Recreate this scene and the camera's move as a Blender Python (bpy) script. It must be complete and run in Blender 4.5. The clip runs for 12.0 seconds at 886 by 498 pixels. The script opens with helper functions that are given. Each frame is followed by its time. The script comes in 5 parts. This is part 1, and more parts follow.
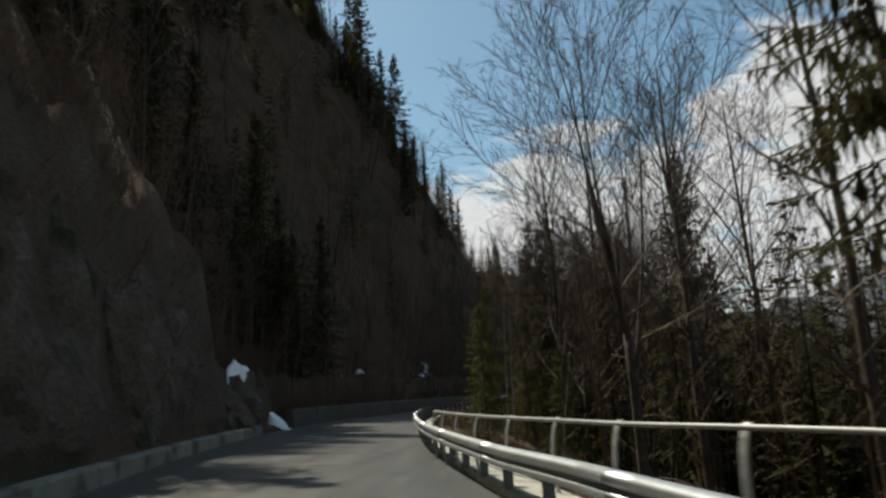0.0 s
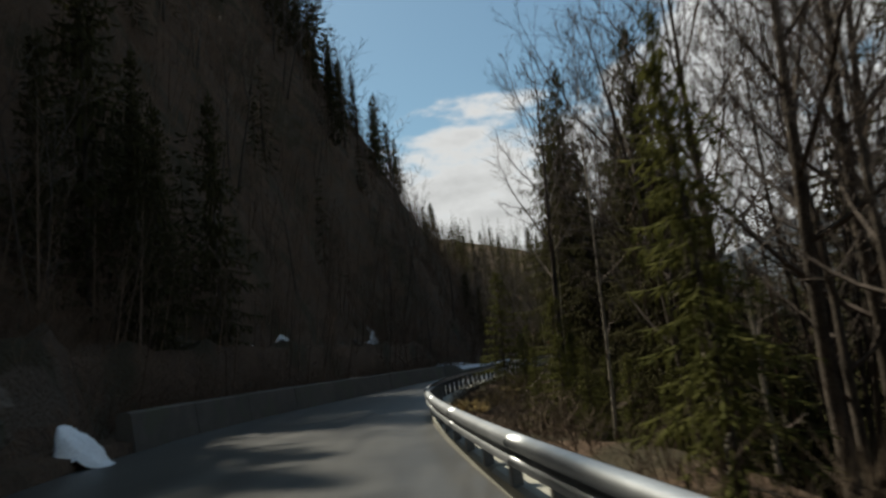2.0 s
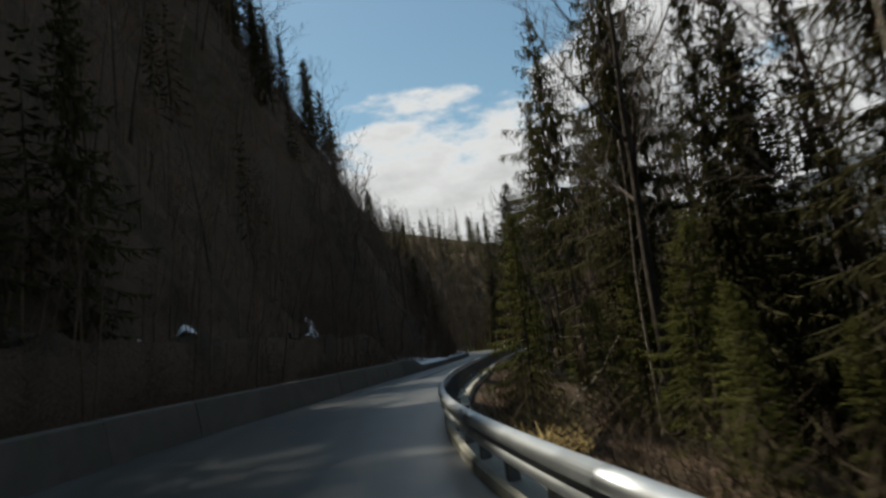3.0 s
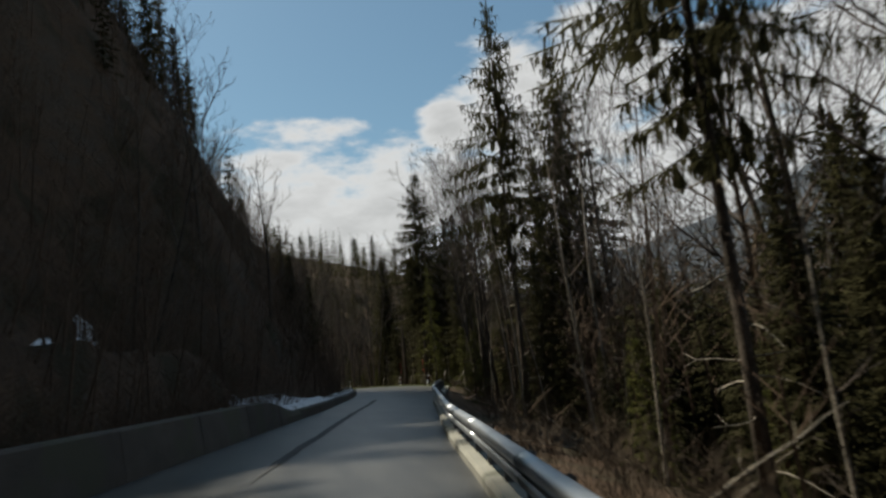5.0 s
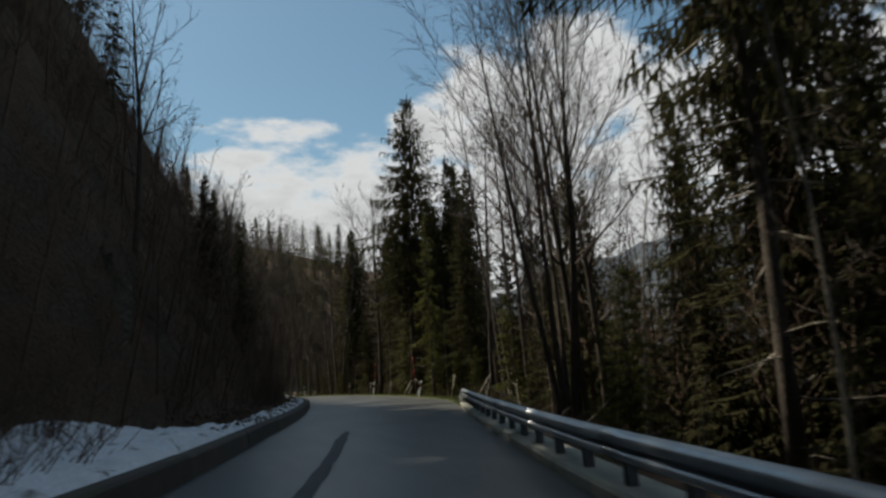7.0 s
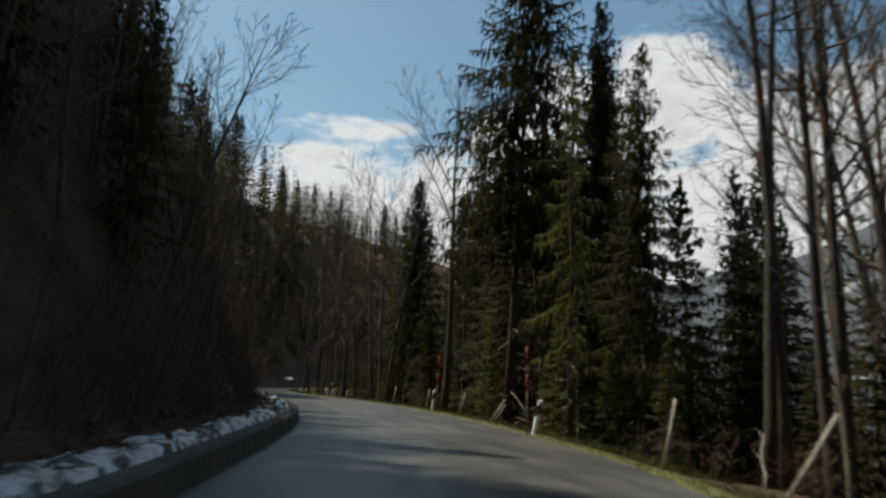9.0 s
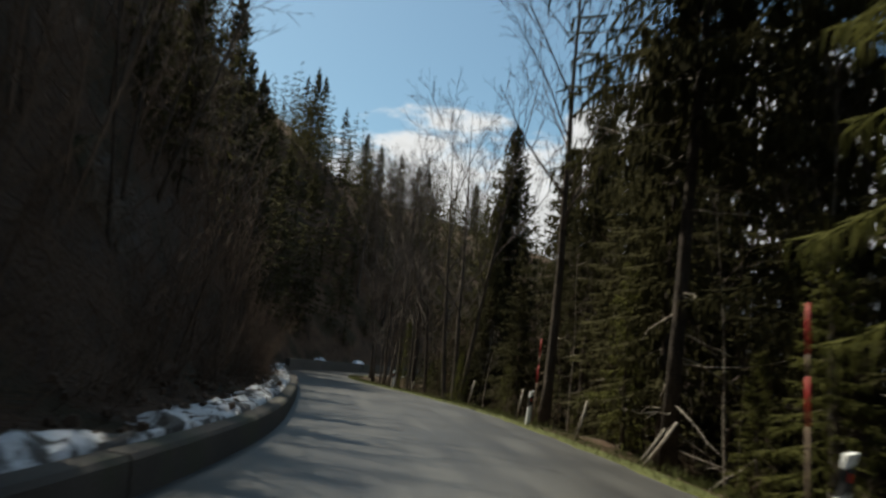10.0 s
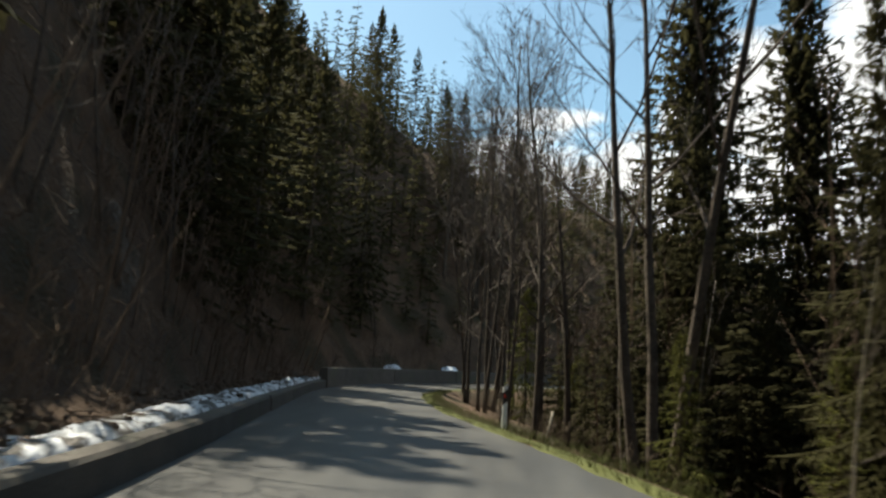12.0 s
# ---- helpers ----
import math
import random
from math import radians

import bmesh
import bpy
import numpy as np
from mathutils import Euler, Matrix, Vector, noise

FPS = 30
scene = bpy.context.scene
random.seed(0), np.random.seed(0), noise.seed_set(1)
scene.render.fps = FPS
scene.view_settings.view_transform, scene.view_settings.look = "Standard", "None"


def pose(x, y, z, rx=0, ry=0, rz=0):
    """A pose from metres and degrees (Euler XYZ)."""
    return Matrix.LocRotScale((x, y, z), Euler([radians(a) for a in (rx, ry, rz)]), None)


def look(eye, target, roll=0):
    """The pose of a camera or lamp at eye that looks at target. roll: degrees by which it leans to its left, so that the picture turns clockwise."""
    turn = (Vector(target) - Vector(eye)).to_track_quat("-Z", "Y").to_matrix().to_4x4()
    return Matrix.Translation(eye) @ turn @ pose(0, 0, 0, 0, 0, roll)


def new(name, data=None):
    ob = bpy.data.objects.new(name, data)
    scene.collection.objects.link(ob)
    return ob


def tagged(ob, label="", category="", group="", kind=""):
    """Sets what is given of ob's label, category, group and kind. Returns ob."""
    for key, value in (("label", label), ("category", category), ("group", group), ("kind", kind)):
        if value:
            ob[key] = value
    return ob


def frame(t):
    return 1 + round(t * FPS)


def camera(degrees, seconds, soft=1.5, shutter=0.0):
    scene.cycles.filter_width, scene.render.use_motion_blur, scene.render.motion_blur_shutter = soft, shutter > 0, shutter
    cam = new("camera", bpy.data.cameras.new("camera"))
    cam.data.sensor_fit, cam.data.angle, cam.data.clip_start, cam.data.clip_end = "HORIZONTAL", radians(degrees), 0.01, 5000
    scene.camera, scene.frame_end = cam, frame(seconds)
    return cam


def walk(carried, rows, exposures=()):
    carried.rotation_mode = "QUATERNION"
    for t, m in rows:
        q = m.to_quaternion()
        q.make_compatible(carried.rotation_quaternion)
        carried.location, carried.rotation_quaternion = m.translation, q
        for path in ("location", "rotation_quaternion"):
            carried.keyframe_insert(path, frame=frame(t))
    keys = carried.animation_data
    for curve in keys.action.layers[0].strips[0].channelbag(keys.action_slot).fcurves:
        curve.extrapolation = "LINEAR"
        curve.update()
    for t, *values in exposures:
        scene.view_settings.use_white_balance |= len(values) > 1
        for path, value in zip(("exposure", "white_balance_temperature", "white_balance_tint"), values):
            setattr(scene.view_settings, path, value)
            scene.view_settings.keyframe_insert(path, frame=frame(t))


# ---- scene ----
from mathutils.bvhtree import BVHTree

cam = camera(63.0, 12.0, soft=2.6, shutter=0.3)
PATH = [
    (0.0, pose(2.699, -8.434, 1.388, 101.21, 2.98, 5.87)),
    (0.5, pose(1.462, -3.198, 1.386, 101.23, 4.38, 4.42)),
    (1.0, pose(0.323, 1.817, 1.341, 99.34, 4.65, 4.12)),
    (1.5, pose(-0.778, 6.816, 1.359, 98.93, 5.98, 1.01)),
    (2.0, pose(-1.555, 11.839, 1.339, 98.73, 6.24, 0.25)),
    (2.5, pose(-2.383, 16.990, 1.358, 98.30, 7.62, -2.73)),
    (3.0, pose(-2.918, 22.359, 1.372, 97.76, 8.20, -4.75)),
    (5.0, pose(-1.662, 44.652, 1.363, 99.38, 6.16, -14.70)),
    (5.5, pose(-0.861, 50.469, 1.373, 99.36, 4.67, -15.85)),
    (6.0, pose(-0.125, 56.229, 1.356, 99.62, 4.43, -16.47)),
    (6.5, pose(0.770, 61.901, 1.372, 99.58, 5.47, -17.56)),
    (7.0, pose(1.815, 67.452, 1.343, 99.67, 4.34, -17.79)),
    (9.0, pose(6.741, 91.049, 1.352, 100.36, -2.00, -13.42)),
    (9.5, pose(8.026, 97.144, 1.378, 100.34, -4.58, -9.82)),
    (10.0, pose(9.163, 103.310, 1.364, 99.32, -5.61, -6.71)),
    (10.5, pose(9.876, 109.490, 1.378, 98.65, -4.87, -2.98)),
    (11.0, pose(10.321, 115.468, 1.337, 98.93, -3.75, -1.23)),
    (11.5, pose(10.355, 121.179, 1.369, 99.87, -3.23, 0.11)),
    (12.0, pose(10.226, 126.792, 1.354, 99.06, -3.05, 1.46)),
]
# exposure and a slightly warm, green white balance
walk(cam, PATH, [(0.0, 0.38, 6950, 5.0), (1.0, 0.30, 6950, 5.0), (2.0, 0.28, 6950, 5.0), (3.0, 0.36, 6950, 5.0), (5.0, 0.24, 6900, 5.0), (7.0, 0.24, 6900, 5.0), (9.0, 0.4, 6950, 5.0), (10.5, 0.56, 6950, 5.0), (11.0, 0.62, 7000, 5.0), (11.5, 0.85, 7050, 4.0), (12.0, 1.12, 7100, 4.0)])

# ---------------------------------------------------------------- light
SUN_AZ, SUN_EL = -48.0, 57.0          # degrees right of +y, degrees up
world = bpy.data.worlds.new("sky")
scene.world = world
world.use_nodes = True
wn, wl = world.node_tree.nodes, world.node_tree.links
wn.clear()


def wnode(kind, **props):
    n = wn.new(kind)
    for k, v in props.items():
        if k == "operation":
            n.operation = v
        elif k == "sky_type":
            n.sky_type = v
    return n


sky = wnode("ShaderNodeTexSky", sky_type="NISHITA")
sky.sun_disc = False
sky.sun_elevation, sky.sun_rotation = radians(SUN_EL), radians(SUN_AZ)
sky.air_density, sky.dust_density, sky.ozone_density = 1.0, 1.2, 1.3
coord = wnode("ShaderNodeTexCoord")
sep = wnode("ShaderNodeSeparateXYZ")
wl.new(coord.outputs["Generated"], sep.inputs[0])


def calc(operation, a, b=None):
    n = wnode("ShaderNodeMath", operation=operation)
    for socket, v in zip(n.inputs, (a, b)):
        if v is None:
            continue
        if isinstance(v, (int, float)):
            socket.default_value = v
        else:
            wl.new(v, socket)
    return n.outputs[0]


azimuth = calc("MULTIPLY", calc("ARCTAN2", sep.outputs["X"], sep.outputs["Y"]), 57.2958)
elevation = calc("MULTIPLY", calc("ARCSINE", sep.outputs["Z"]), 57.2958)
# fair-weather cumulus: azimuth, elevation, half width, half height in degrees, and thin veils with a weight below 1
CLOUDS = [(6, 10.5, 17, 7.4), (14, 13.2, 8, 4.6), (-9, 12, 8, 5.0), (4.6, 19.4, 7.5, 1.5, 0.30), (2.4, 17.2, 7.0, 1.3, 0.5), (17.5, 18.6, 2.6, 2.6), (24, 20, 6.0, 5.6), (34, 10, 30, 8),
          (30, 21, 6.5, 5.2), (40, 18, 8, 4.6), (50, 18, 9, 5), (66, 24, 16, 9), (-60, 18, 18, 8), (105, 20, 22, 9), (150, 30, 20, 10), (-115, 24, 24, 10), (178, 14, 20, 7)]
heap = None
for az, el, wide, high, *weight in CLOUDS:
    r = calc("ADD", calc("POWER", calc("ABSOLUTE", calc("DIVIDE", calc("SUBTRACT", azimuth, az), wide)), 2.0),
             calc("POWER", calc("ABSOLUTE", calc("DIVIDE", calc("SUBTRACT", elevation, el), high)), 2.0))
    one = calc("MAXIMUM", calc("SUBTRACT", weight[0] if weight else 1.0, r), -1.2)
    heap = one if heap is None else calc("MAXIMUM", heap, one)
mapping = wnode("ShaderNodeMapping")
mapping.inputs["Scale"].default_value = (1.0, 1.0, 2.4)
mapping.inputs["Location"].default_value = (0.37, 0.12, 0.05)
wl.new(coord.outputs["Generated"], mapping.inputs[0])
clouds = wnode("ShaderNodeTexNoise")
clouds.inputs["Scale"].default_value = 13.0
clouds.inputs["Detail"].default_value = 9
clouds.inputs["Roughness"].default_value = 0.60
wl.new(mapping.outputs[0], clouds.inputs["Vector"])
billow = calc("MULTIPLY", calc("SUBTRACT", clouds.outputs["Fac"], 0.51), 3.1)
dens = calc("ADD", heap, billow)
edge = wnode("ShaderNodeMapRange")
edge.interpolation_type = "SMOOTHSTEP"
for k, v in (("From Min", -0.35), ("From Max", 0.55), ("To Min", 0.0), ("To Max", 0.95)):
    edge.inputs[k].default_value = v
wl.new(dens, edge.inputs["Value"])
tone = wnode("ShaderNodeMapRange")
for k, v in (("From Min", 0.30), ("From Max", 1.45), ("To Min", 1.0), ("To Max", 0.74)):
    tone.inputs[k].default_value = v
wl.new(dens, tone.inputs["Value"])
cloud_col = wnode("ShaderNodeVectorMath", operation="SCALE")
cloud_col.inputs[0].default_value = (6.9, 6.95, 7.4)
wl.new(tone.outputs[0], cloud_col.inputs["Scale"])
mixer = wn.new("ShaderNodeMix")
mixer.data_type = "RGBA"
wl.new(edge.outputs[0], mixer.inputs["Factor"])
clear = wnode("ShaderNodeVectorMath", operation="MULTIPLY")      # a clear, slightly turquoise spring sky
clear.inputs[1].default_value = (0.86, 1.05, 1.03)
wl.new(sky.outputs[0], clear.inputs[0])
wl.new(clear.outputs[0], mixer.inputs["A"])
wl.new(cloud_col.outputs[0], mixer.inputs["B"])
back = wn.new("ShaderNodeBackground")
back.inputs["Strength"].default_value = 0.088
wl.new(mixer.outputs["Result"], back.inputs["Color"])
wout = wn.new("ShaderNodeOutputWorld")
wl.new(back.outputs[0], wout.inputs["Surface"])

sun_data = bpy.data.lights.new("sun", "SUN")
sun_data.energy, sun_data.angle, sun_data.color = 5.0, radians(0.53), (1.0, 0.95, 0.86)
sun = new("sun", sun_data)
_az, _el = radians(SUN_AZ), radians(SUN_EL)
SUN_DIR = Vector((math.sin(_az) * math.cos(_el), math.cos(_az) * math.cos(_el), math.sin(_el)))
sun.matrix_world = look(SUN_DIR * 300, (0, 0, 0))
scene.view_settings.exposure = 0.0


# ---------------------------------------------------------------- materials
def material(name, base, dark, scale=3.0, rough=0.85, fine=40.0, bump=0.3, metal=0.0, spread=0.5, through_light=0.0,
             third=None, third_scale=0.6, third_at=0.55, by_object=0.0, by_island=0.0, bump_distance=0.02, stretch=0.0, gloss=0.5, steep=None):
    """Two scales of noise between two colours, a third colour in patches, fine relief."""
    m = bpy.data.materials.new(name)
    m.use_nodes = True
    nt = m.node_tree
    nodes, links = nt.nodes, nt.links
    bsdf = nodes["Principled BSDF"]
    bsdf.inputs["Roughness"].default_value = rough
    bsdf.inputs["Metallic"].default_value = metal
    bsdf.inputs["Specular IOR Level"].default_value = gloss
    geo = nodes.new("ShaderNodeTexCoord")
    src = geo.outputs["Object"]
    n1 = nodes.new("ShaderNodeTexNoise")
    n1.inputs["Scale"].default_value, n1.inputs["Detail"].default_value = scale, 5
    n2 = nodes.new("ShaderNodeTexNoise")
    n2.inputs["Scale"].default_value, n2.inputs["Detail"].default_value = fine, 3
    if stretch:
        along = nodes.new("ShaderNodeMapping")
        along.inputs["Scale"].default_value = (1.0, stretch, 1.0)
        links.new(src, along.inputs[0])
        links.new(along.outputs[0], n1.inputs["Vector"])
    else:
        links.new(src, n1.inputs["Vector"])
    links.new(src, n2.inputs["Vector"])
    add = nodes.new("ShaderNodeMath")
    add.operation = "ADD"
    links.new(n1.outputs["Fac"], add.inputs[0])
    links.new(n2.outputs["Fac"], add.inputs[1])
    ramp = nodes.new("ShaderNodeMapRange")
    ramp.inputs["From Min"].default_value, ramp.inputs["From Max"].default_value = 1 - spread * 0.5, 1 + spread * 0.5
    links.new(add.outputs[0], ramp.inputs["Value"])
    mix = nodes.new("ShaderNodeMix")
    mix.data_type = "RGBA"
    mix.inputs["A"].default_value, mix.inputs["B"].default_value = (*dark, 1), (*base, 1)
    links.new(ramp.outputs[0], mix.inputs["Factor"])
    colour = mix.outputs["Result"]
    if third:
        n3 = nodes.new("ShaderNodeTexNoise")
        n3.inputs["Scale"].default_value, n3.inputs["Detail"].default_value = third_scale, 6
        links.new(src, n3.inputs["Vector"])
        r3 = nodes.new("ShaderNodeMapRange")
        r3.inputs["From Min"].default_value, r3.inputs["From Max"].default_value = third_at, third_at + 0.1
        links.new(n3.outputs["Fac"], r3.inputs["Value"])
        mix3 = nodes.new("ShaderNodeMix")
        mix3.data_type = "RGBA"
        links.new(r3.outputs[0], mix3.inputs["Factor"])
        links.new(colour, mix3.inputs["A"])
        mix3.inputs["B"].default_value = (*third, 1)
        colour = mix3.outputs["Result"]
    if steep:                                   # bare rock shows where the ground is too steep to hold soil
        lie = nodes.new("ShaderNodeSeparateXYZ")
        links.new(nodes.new("ShaderNodeNewGeometry").outputs["Normal"], lie.inputs[0])
        wear = nodes.new("ShaderNodeMath")
        wear.operation = "MULTIPLY_ADD"
        wear.inputs[1].default_value = 0.45
        links.new(n1.outputs["Fac"], wear.inputs[0])
        links.new(lie.outputs["Z"], wear.inputs[2])
        r4 = nodes.new("ShaderNodeMapRange")
        r4.inputs["From Min"].default_value, r4.inputs["From Max"].default_value = 0.60, 0.48
        links.new(wear.outputs[0], r4.inputs["Value"])
        bare = nodes.new("ShaderNodeMix")
        bare.data_type = "RGBA"
        bare.inputs["A"].default_value, bare.inputs["B"].default_value = (*(v * 0.45 for v in steep), 1), (*steep, 1)
        links.new(ramp.outputs[0], bare.inputs["Factor"])
        mix4 = nodes.new("ShaderNodeMix")
        mix4.data_type = "RGBA"
        links.new(r4.outputs[0], mix4.inputs["Factor"])
        links.new(colour, mix4.inputs["A"])
        links.new(bare.outputs["Result"], mix4.inputs["B"])
        colour = mix4.outputs["Result"]
    if by_object or by_island:
        hue = nodes.new("ShaderNodeHueSaturation")
        rng = nodes.new("ShaderNodeMapRange")
        amount = by_object or by_island
        rng.inputs["To Min"].default_value, rng.inputs["To Max"].default_value = 1 - amount, 1 + amount
        if by_object:
            links.new(nodes.new("ShaderNodeObjectInfo").outputs["Random"], rng.inputs["Value"])
        else:
            links.new(nodes.new("ShaderNodeNewGeometry").outputs["Random Per Island"], rng.inputs["Value"])
        links.new(rng.outputs[0], hue.inputs["Value"])
        links.new(colour, hue.inputs["Color"])
        colour = hue.outputs["Color"]
    links.new(colour, bsdf.inputs["Base Color"])
    if bump:
        b = nodes.new("ShaderNodeBump")
        b.inputs["Strength"].default_value, b.inputs["Distance"].default_value = bump, bump_distance
        links.new(add.outputs[0], b.inputs["Height"])
        links.new(b.outputs[0], bsdf.inputs["Normal"])
    if through_light:
        tl = nodes.new("ShaderNodeBsdfTranslucent")
        links.new(colour, tl.inputs["Color"])
        sh = nodes.new("ShaderNodeMixShader")
        sh.inputs[0].default_value = through_light
        links.new(bsdf.outputs[0], sh.inputs[1])
        links.new(tl.outputs[0], sh.inputs[2])
        links.new(sh.outputs[0], nodes["Material Output"].inputs["Surface"])
    return m


ASPHALT = material("asphalt", (0.078, 0.075, 0.069), (0.028, 0.027, 0.027), scale=1.6, fine=60, rough=0.42, bump=0.4, spread=0.42, stretch=0.12,
                   third=(0.038, 0.037, 0.036), third_scale=0.3, third_at=0.54, bump_distance=0.006)
BITUMEN = material("bitumen", (0.034, 0.034, 0.035), (0.018, 0.018, 0.019), scale=2, fine=50, rough=0.75, bump=0.2)
CONCRETE = material("concrete", (0.33, 0.315, 0.265), (0.20, 0.19, 0.16), scale=1.3, fine=35, rough=0.9, bump=0.4, spread=0.7,
                    third=(0.12, 0.12, 0.09), third_scale=0.9, third_at=0.58, by_object=0.12)
STEEL = material("galvanised_steel", (0.46, 0.47, 0.48), (0.30, 0.31, 0.32), scale=2.5, fine=25, rough=0.42, metal=0.92, bump=0.08, spread=0.8)
PIPE = material("weathered_galvanised_steel", (0.30, 0.30, 0.29), (0.20, 0.20, 0.195), scale=3, fine=30, rough=0.5, metal=0.45, bump=0.1)
POST_STEEL = material("dull_steel", (0.13, 0.13, 0.13), (0.07, 0.07, 0.07), scale=5, fine=40, rough=0.6, metal=0.5, bump=0.2)
SOIL = material("forest_floor", gloss=0.15, base=(0.11, 0.070, 0.045), dark=(0.042, 0.028, 0.020), steep=(0.112, 0.086, 0.066), scale=0.9, fine=9, rough=0.95, bump=0.9, spread=0.9,
                third=(0.042, 0.034, 0.02), third_scale=0.35, third_at=0.50, bump_distance=0.15)
# blue-grey woods and dulled snow: valley haze is mixed into the colour
HAZY_WOODS = material("hazy_woods", gloss=0.15, base=(0.068, 0.076, 0.088), dark=(0.044, 0.050, 0.060), scale=0.02, fine=0.12, rough=1.0, bump=0.6, spread=0.7,
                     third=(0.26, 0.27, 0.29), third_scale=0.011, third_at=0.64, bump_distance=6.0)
# mossy concrete, darker where it stands in shade: the shade is in the colour
SHADED_CONCRETE = material("shaded_mossy_concrete", (0.088, 0.074, 0.060), (0.040, 0.034, 0.028), scale=1.3, fine=35, rough=0.9, bump=0.5, spread=0.7,
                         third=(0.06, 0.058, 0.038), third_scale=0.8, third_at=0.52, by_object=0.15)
# lighter copy for the first kerb, sunlight on its top put into the colour
LIT_KERB_CONCRETE = material("lit_kerb_concrete", (0.27, 0.25, 0.21), (0.14, 0.13, 0.108), scale=1.3, fine=35, rough=0.9, bump=0.5, spread=0.7,
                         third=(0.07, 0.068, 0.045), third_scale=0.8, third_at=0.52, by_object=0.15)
GRASS = material("mossy_grass", gloss=0.15, base=(0.10, 0.105, 0.034), dark=(0.036, 0.042, 0.016), scale=2.5, fine=30, rough=0.95, bump=0.8, spread=0.8)
ROCK = material("dark_rock", gloss=0.15, base=(0.135, 0.11, 0.088), dark=(0.05, 0.04, 0.032), scale=0.8, fine=7, rough=0.9, bump=1.0, spread=0.8,
                third=(0.03, 0.035, 0.018), third_scale=0.5, third_at=0.55, bump_distance=0.12)
SNOW = material("old_snow", (0.70, 0.71, 0.73), (0.40, 0.39, 0.38), scale=1.5, fine=14, rough=0.7, bump=0.6, spread=0.7,
                third=(0.06, 0.048, 0.037), third_scale=2.6, third_at=0.465, bump_distance=0.05)
FIRM_SNOW = material("firm_snow", (0.74, 0.75, 0.78), (0.52, 0.52, 0.53), scale=1.5, fine=14, rough=0.7, bump=0.6, spread=0.7,
                     third=(0.16, 0.14, 0.12), third_scale=3.6, third_at=0.60, bump_distance=0.05)
CLEAN_SNOW = material("snow", (0.85, 0.87, 0.9), (0.70, 0.71, 0.73), scale=1.5, fine=14, rough=0.7, bump=0.4, bump_distance=0.05)
BARK = material("bark", gloss=0.15, base=(0.088, 0.07, 0.056), dark=(0.036, 0.03, 0.025), scale=3, fine=22, rough=0.95, bump=0.8, by_object=0.25)
PALE_BARK = material("pale_bark", gloss=0.15, base=(0.31, 0.27, 0.22), dark=(0.15, 0.13, 0.105), scale=2, fine=18, rough=0.9, bump=0.6, by_object=0.2)
TWIGS = material("bare_twigs", gloss=0.15, base=(0.12, 0.095, 0.08), dark=(0.062, 0.05, 0.042), scale=2, fine=12, rough=0.9, bump=0, by_object=0.2)
NEEDLES = material("spruce_needles", gloss=0.05, base=(0.058, 0.054, 0.025), dark=(0.036, 0.033, 0.016), scale=0.7, fine=6, rough=0.9, bump=0, spread=0.8,
                   through_light=0.38, by_object=0.25)
# yellower, brighter needles for young and dying spruces: sunlight put into the colour
SUNLIT_NEEDLES = material("sunlit_spruce_needles", gloss=0.05, base=(0.10, 0.098, 0.028), dark=(0.045, 0.048, 0.017), scale=0.9, fine=6, rough=0.9, bump=0, spread=0.8,
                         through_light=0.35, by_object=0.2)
BRUSH = material("bare_brush", gloss=0.15, base=(0.142, 0.098, 0.070), dark=(0.064, 0.045, 0.033), scale=0.5, fine=3, rough=0.95, bump=0, spread=0.8, by_island=0.3)
# darker copy of the brush for below the road, shade put into the colour
SHADED_BRUSH = material("undergrowth", gloss=0.15, base=(0.088, 0.064, 0.044), dark=(0.040, 0.030, 0.022), scale=0.5, fine=3, rough=0.95, bump=0, spread=0.8, by_island=0.3)
DRY_GRASS = material("dry_grass", gloss=0.15, base=(0.34, 0.25, 0.11), dark=(0.15, 0.11, 0.05), scale=2, fine=10, rough=0.95, bump=0, by_island=0.25)
WHITE = material("white_plastic", (0.78, 0.78, 0.76), (0.60, 0.60, 0.57), scale=4, fine=20, rough=0.5, bump=0.05)
BLACK = material("black_plastic", (0.02, 0.02, 0.02), (0.012, 0.012, 0.012), scale=4, fine=20, rough=0.5, bump=0.05)
RED = material("red_paint", (0.42, 0.022, 0.015), (0.28, 0.015, 0.012), scale=4, fine=25, rough=0.6, bump=0.1)
REFLECTOR = material("red_reflector", (0.75, 0.06, 0.03), (0.5, 0.03, 0.02), scale=20, fine=90, rough=0.25, bump=0.1)
STAKE_WOOD = material("weathered_wood", (0.36, 0.32, 0.26), (0.18, 0.155, 0.125), scale=3, fine=30, rough=0.9, bump=0.5, by_object=0.15)
POLE_WOOD = material("brown_wood", (0.15, 0.10, 0.065), (0.08, 0.055, 0.038), scale=3, fine=30, rough=0.9, bump=0.5)


# ---------------------------------------------------------------- small builders
def mesh_object(name, verts, faces, mat, parent=None, label="", smooth=False):
    me = bpy.data.meshes.new(name)
    me.from_pydata([tuple(v) for v in verts], [], [tuple(f) for f in faces])
    if smooth:
        me.polygons.foreach_set("use_smooth", [True] * len(me.polygons))
    me.update()
    me.materials.append(mat)
    ob = new(name, me)
    if parent:
        ob.parent = parent
    if label:
        ob["label"] = label
    return ob


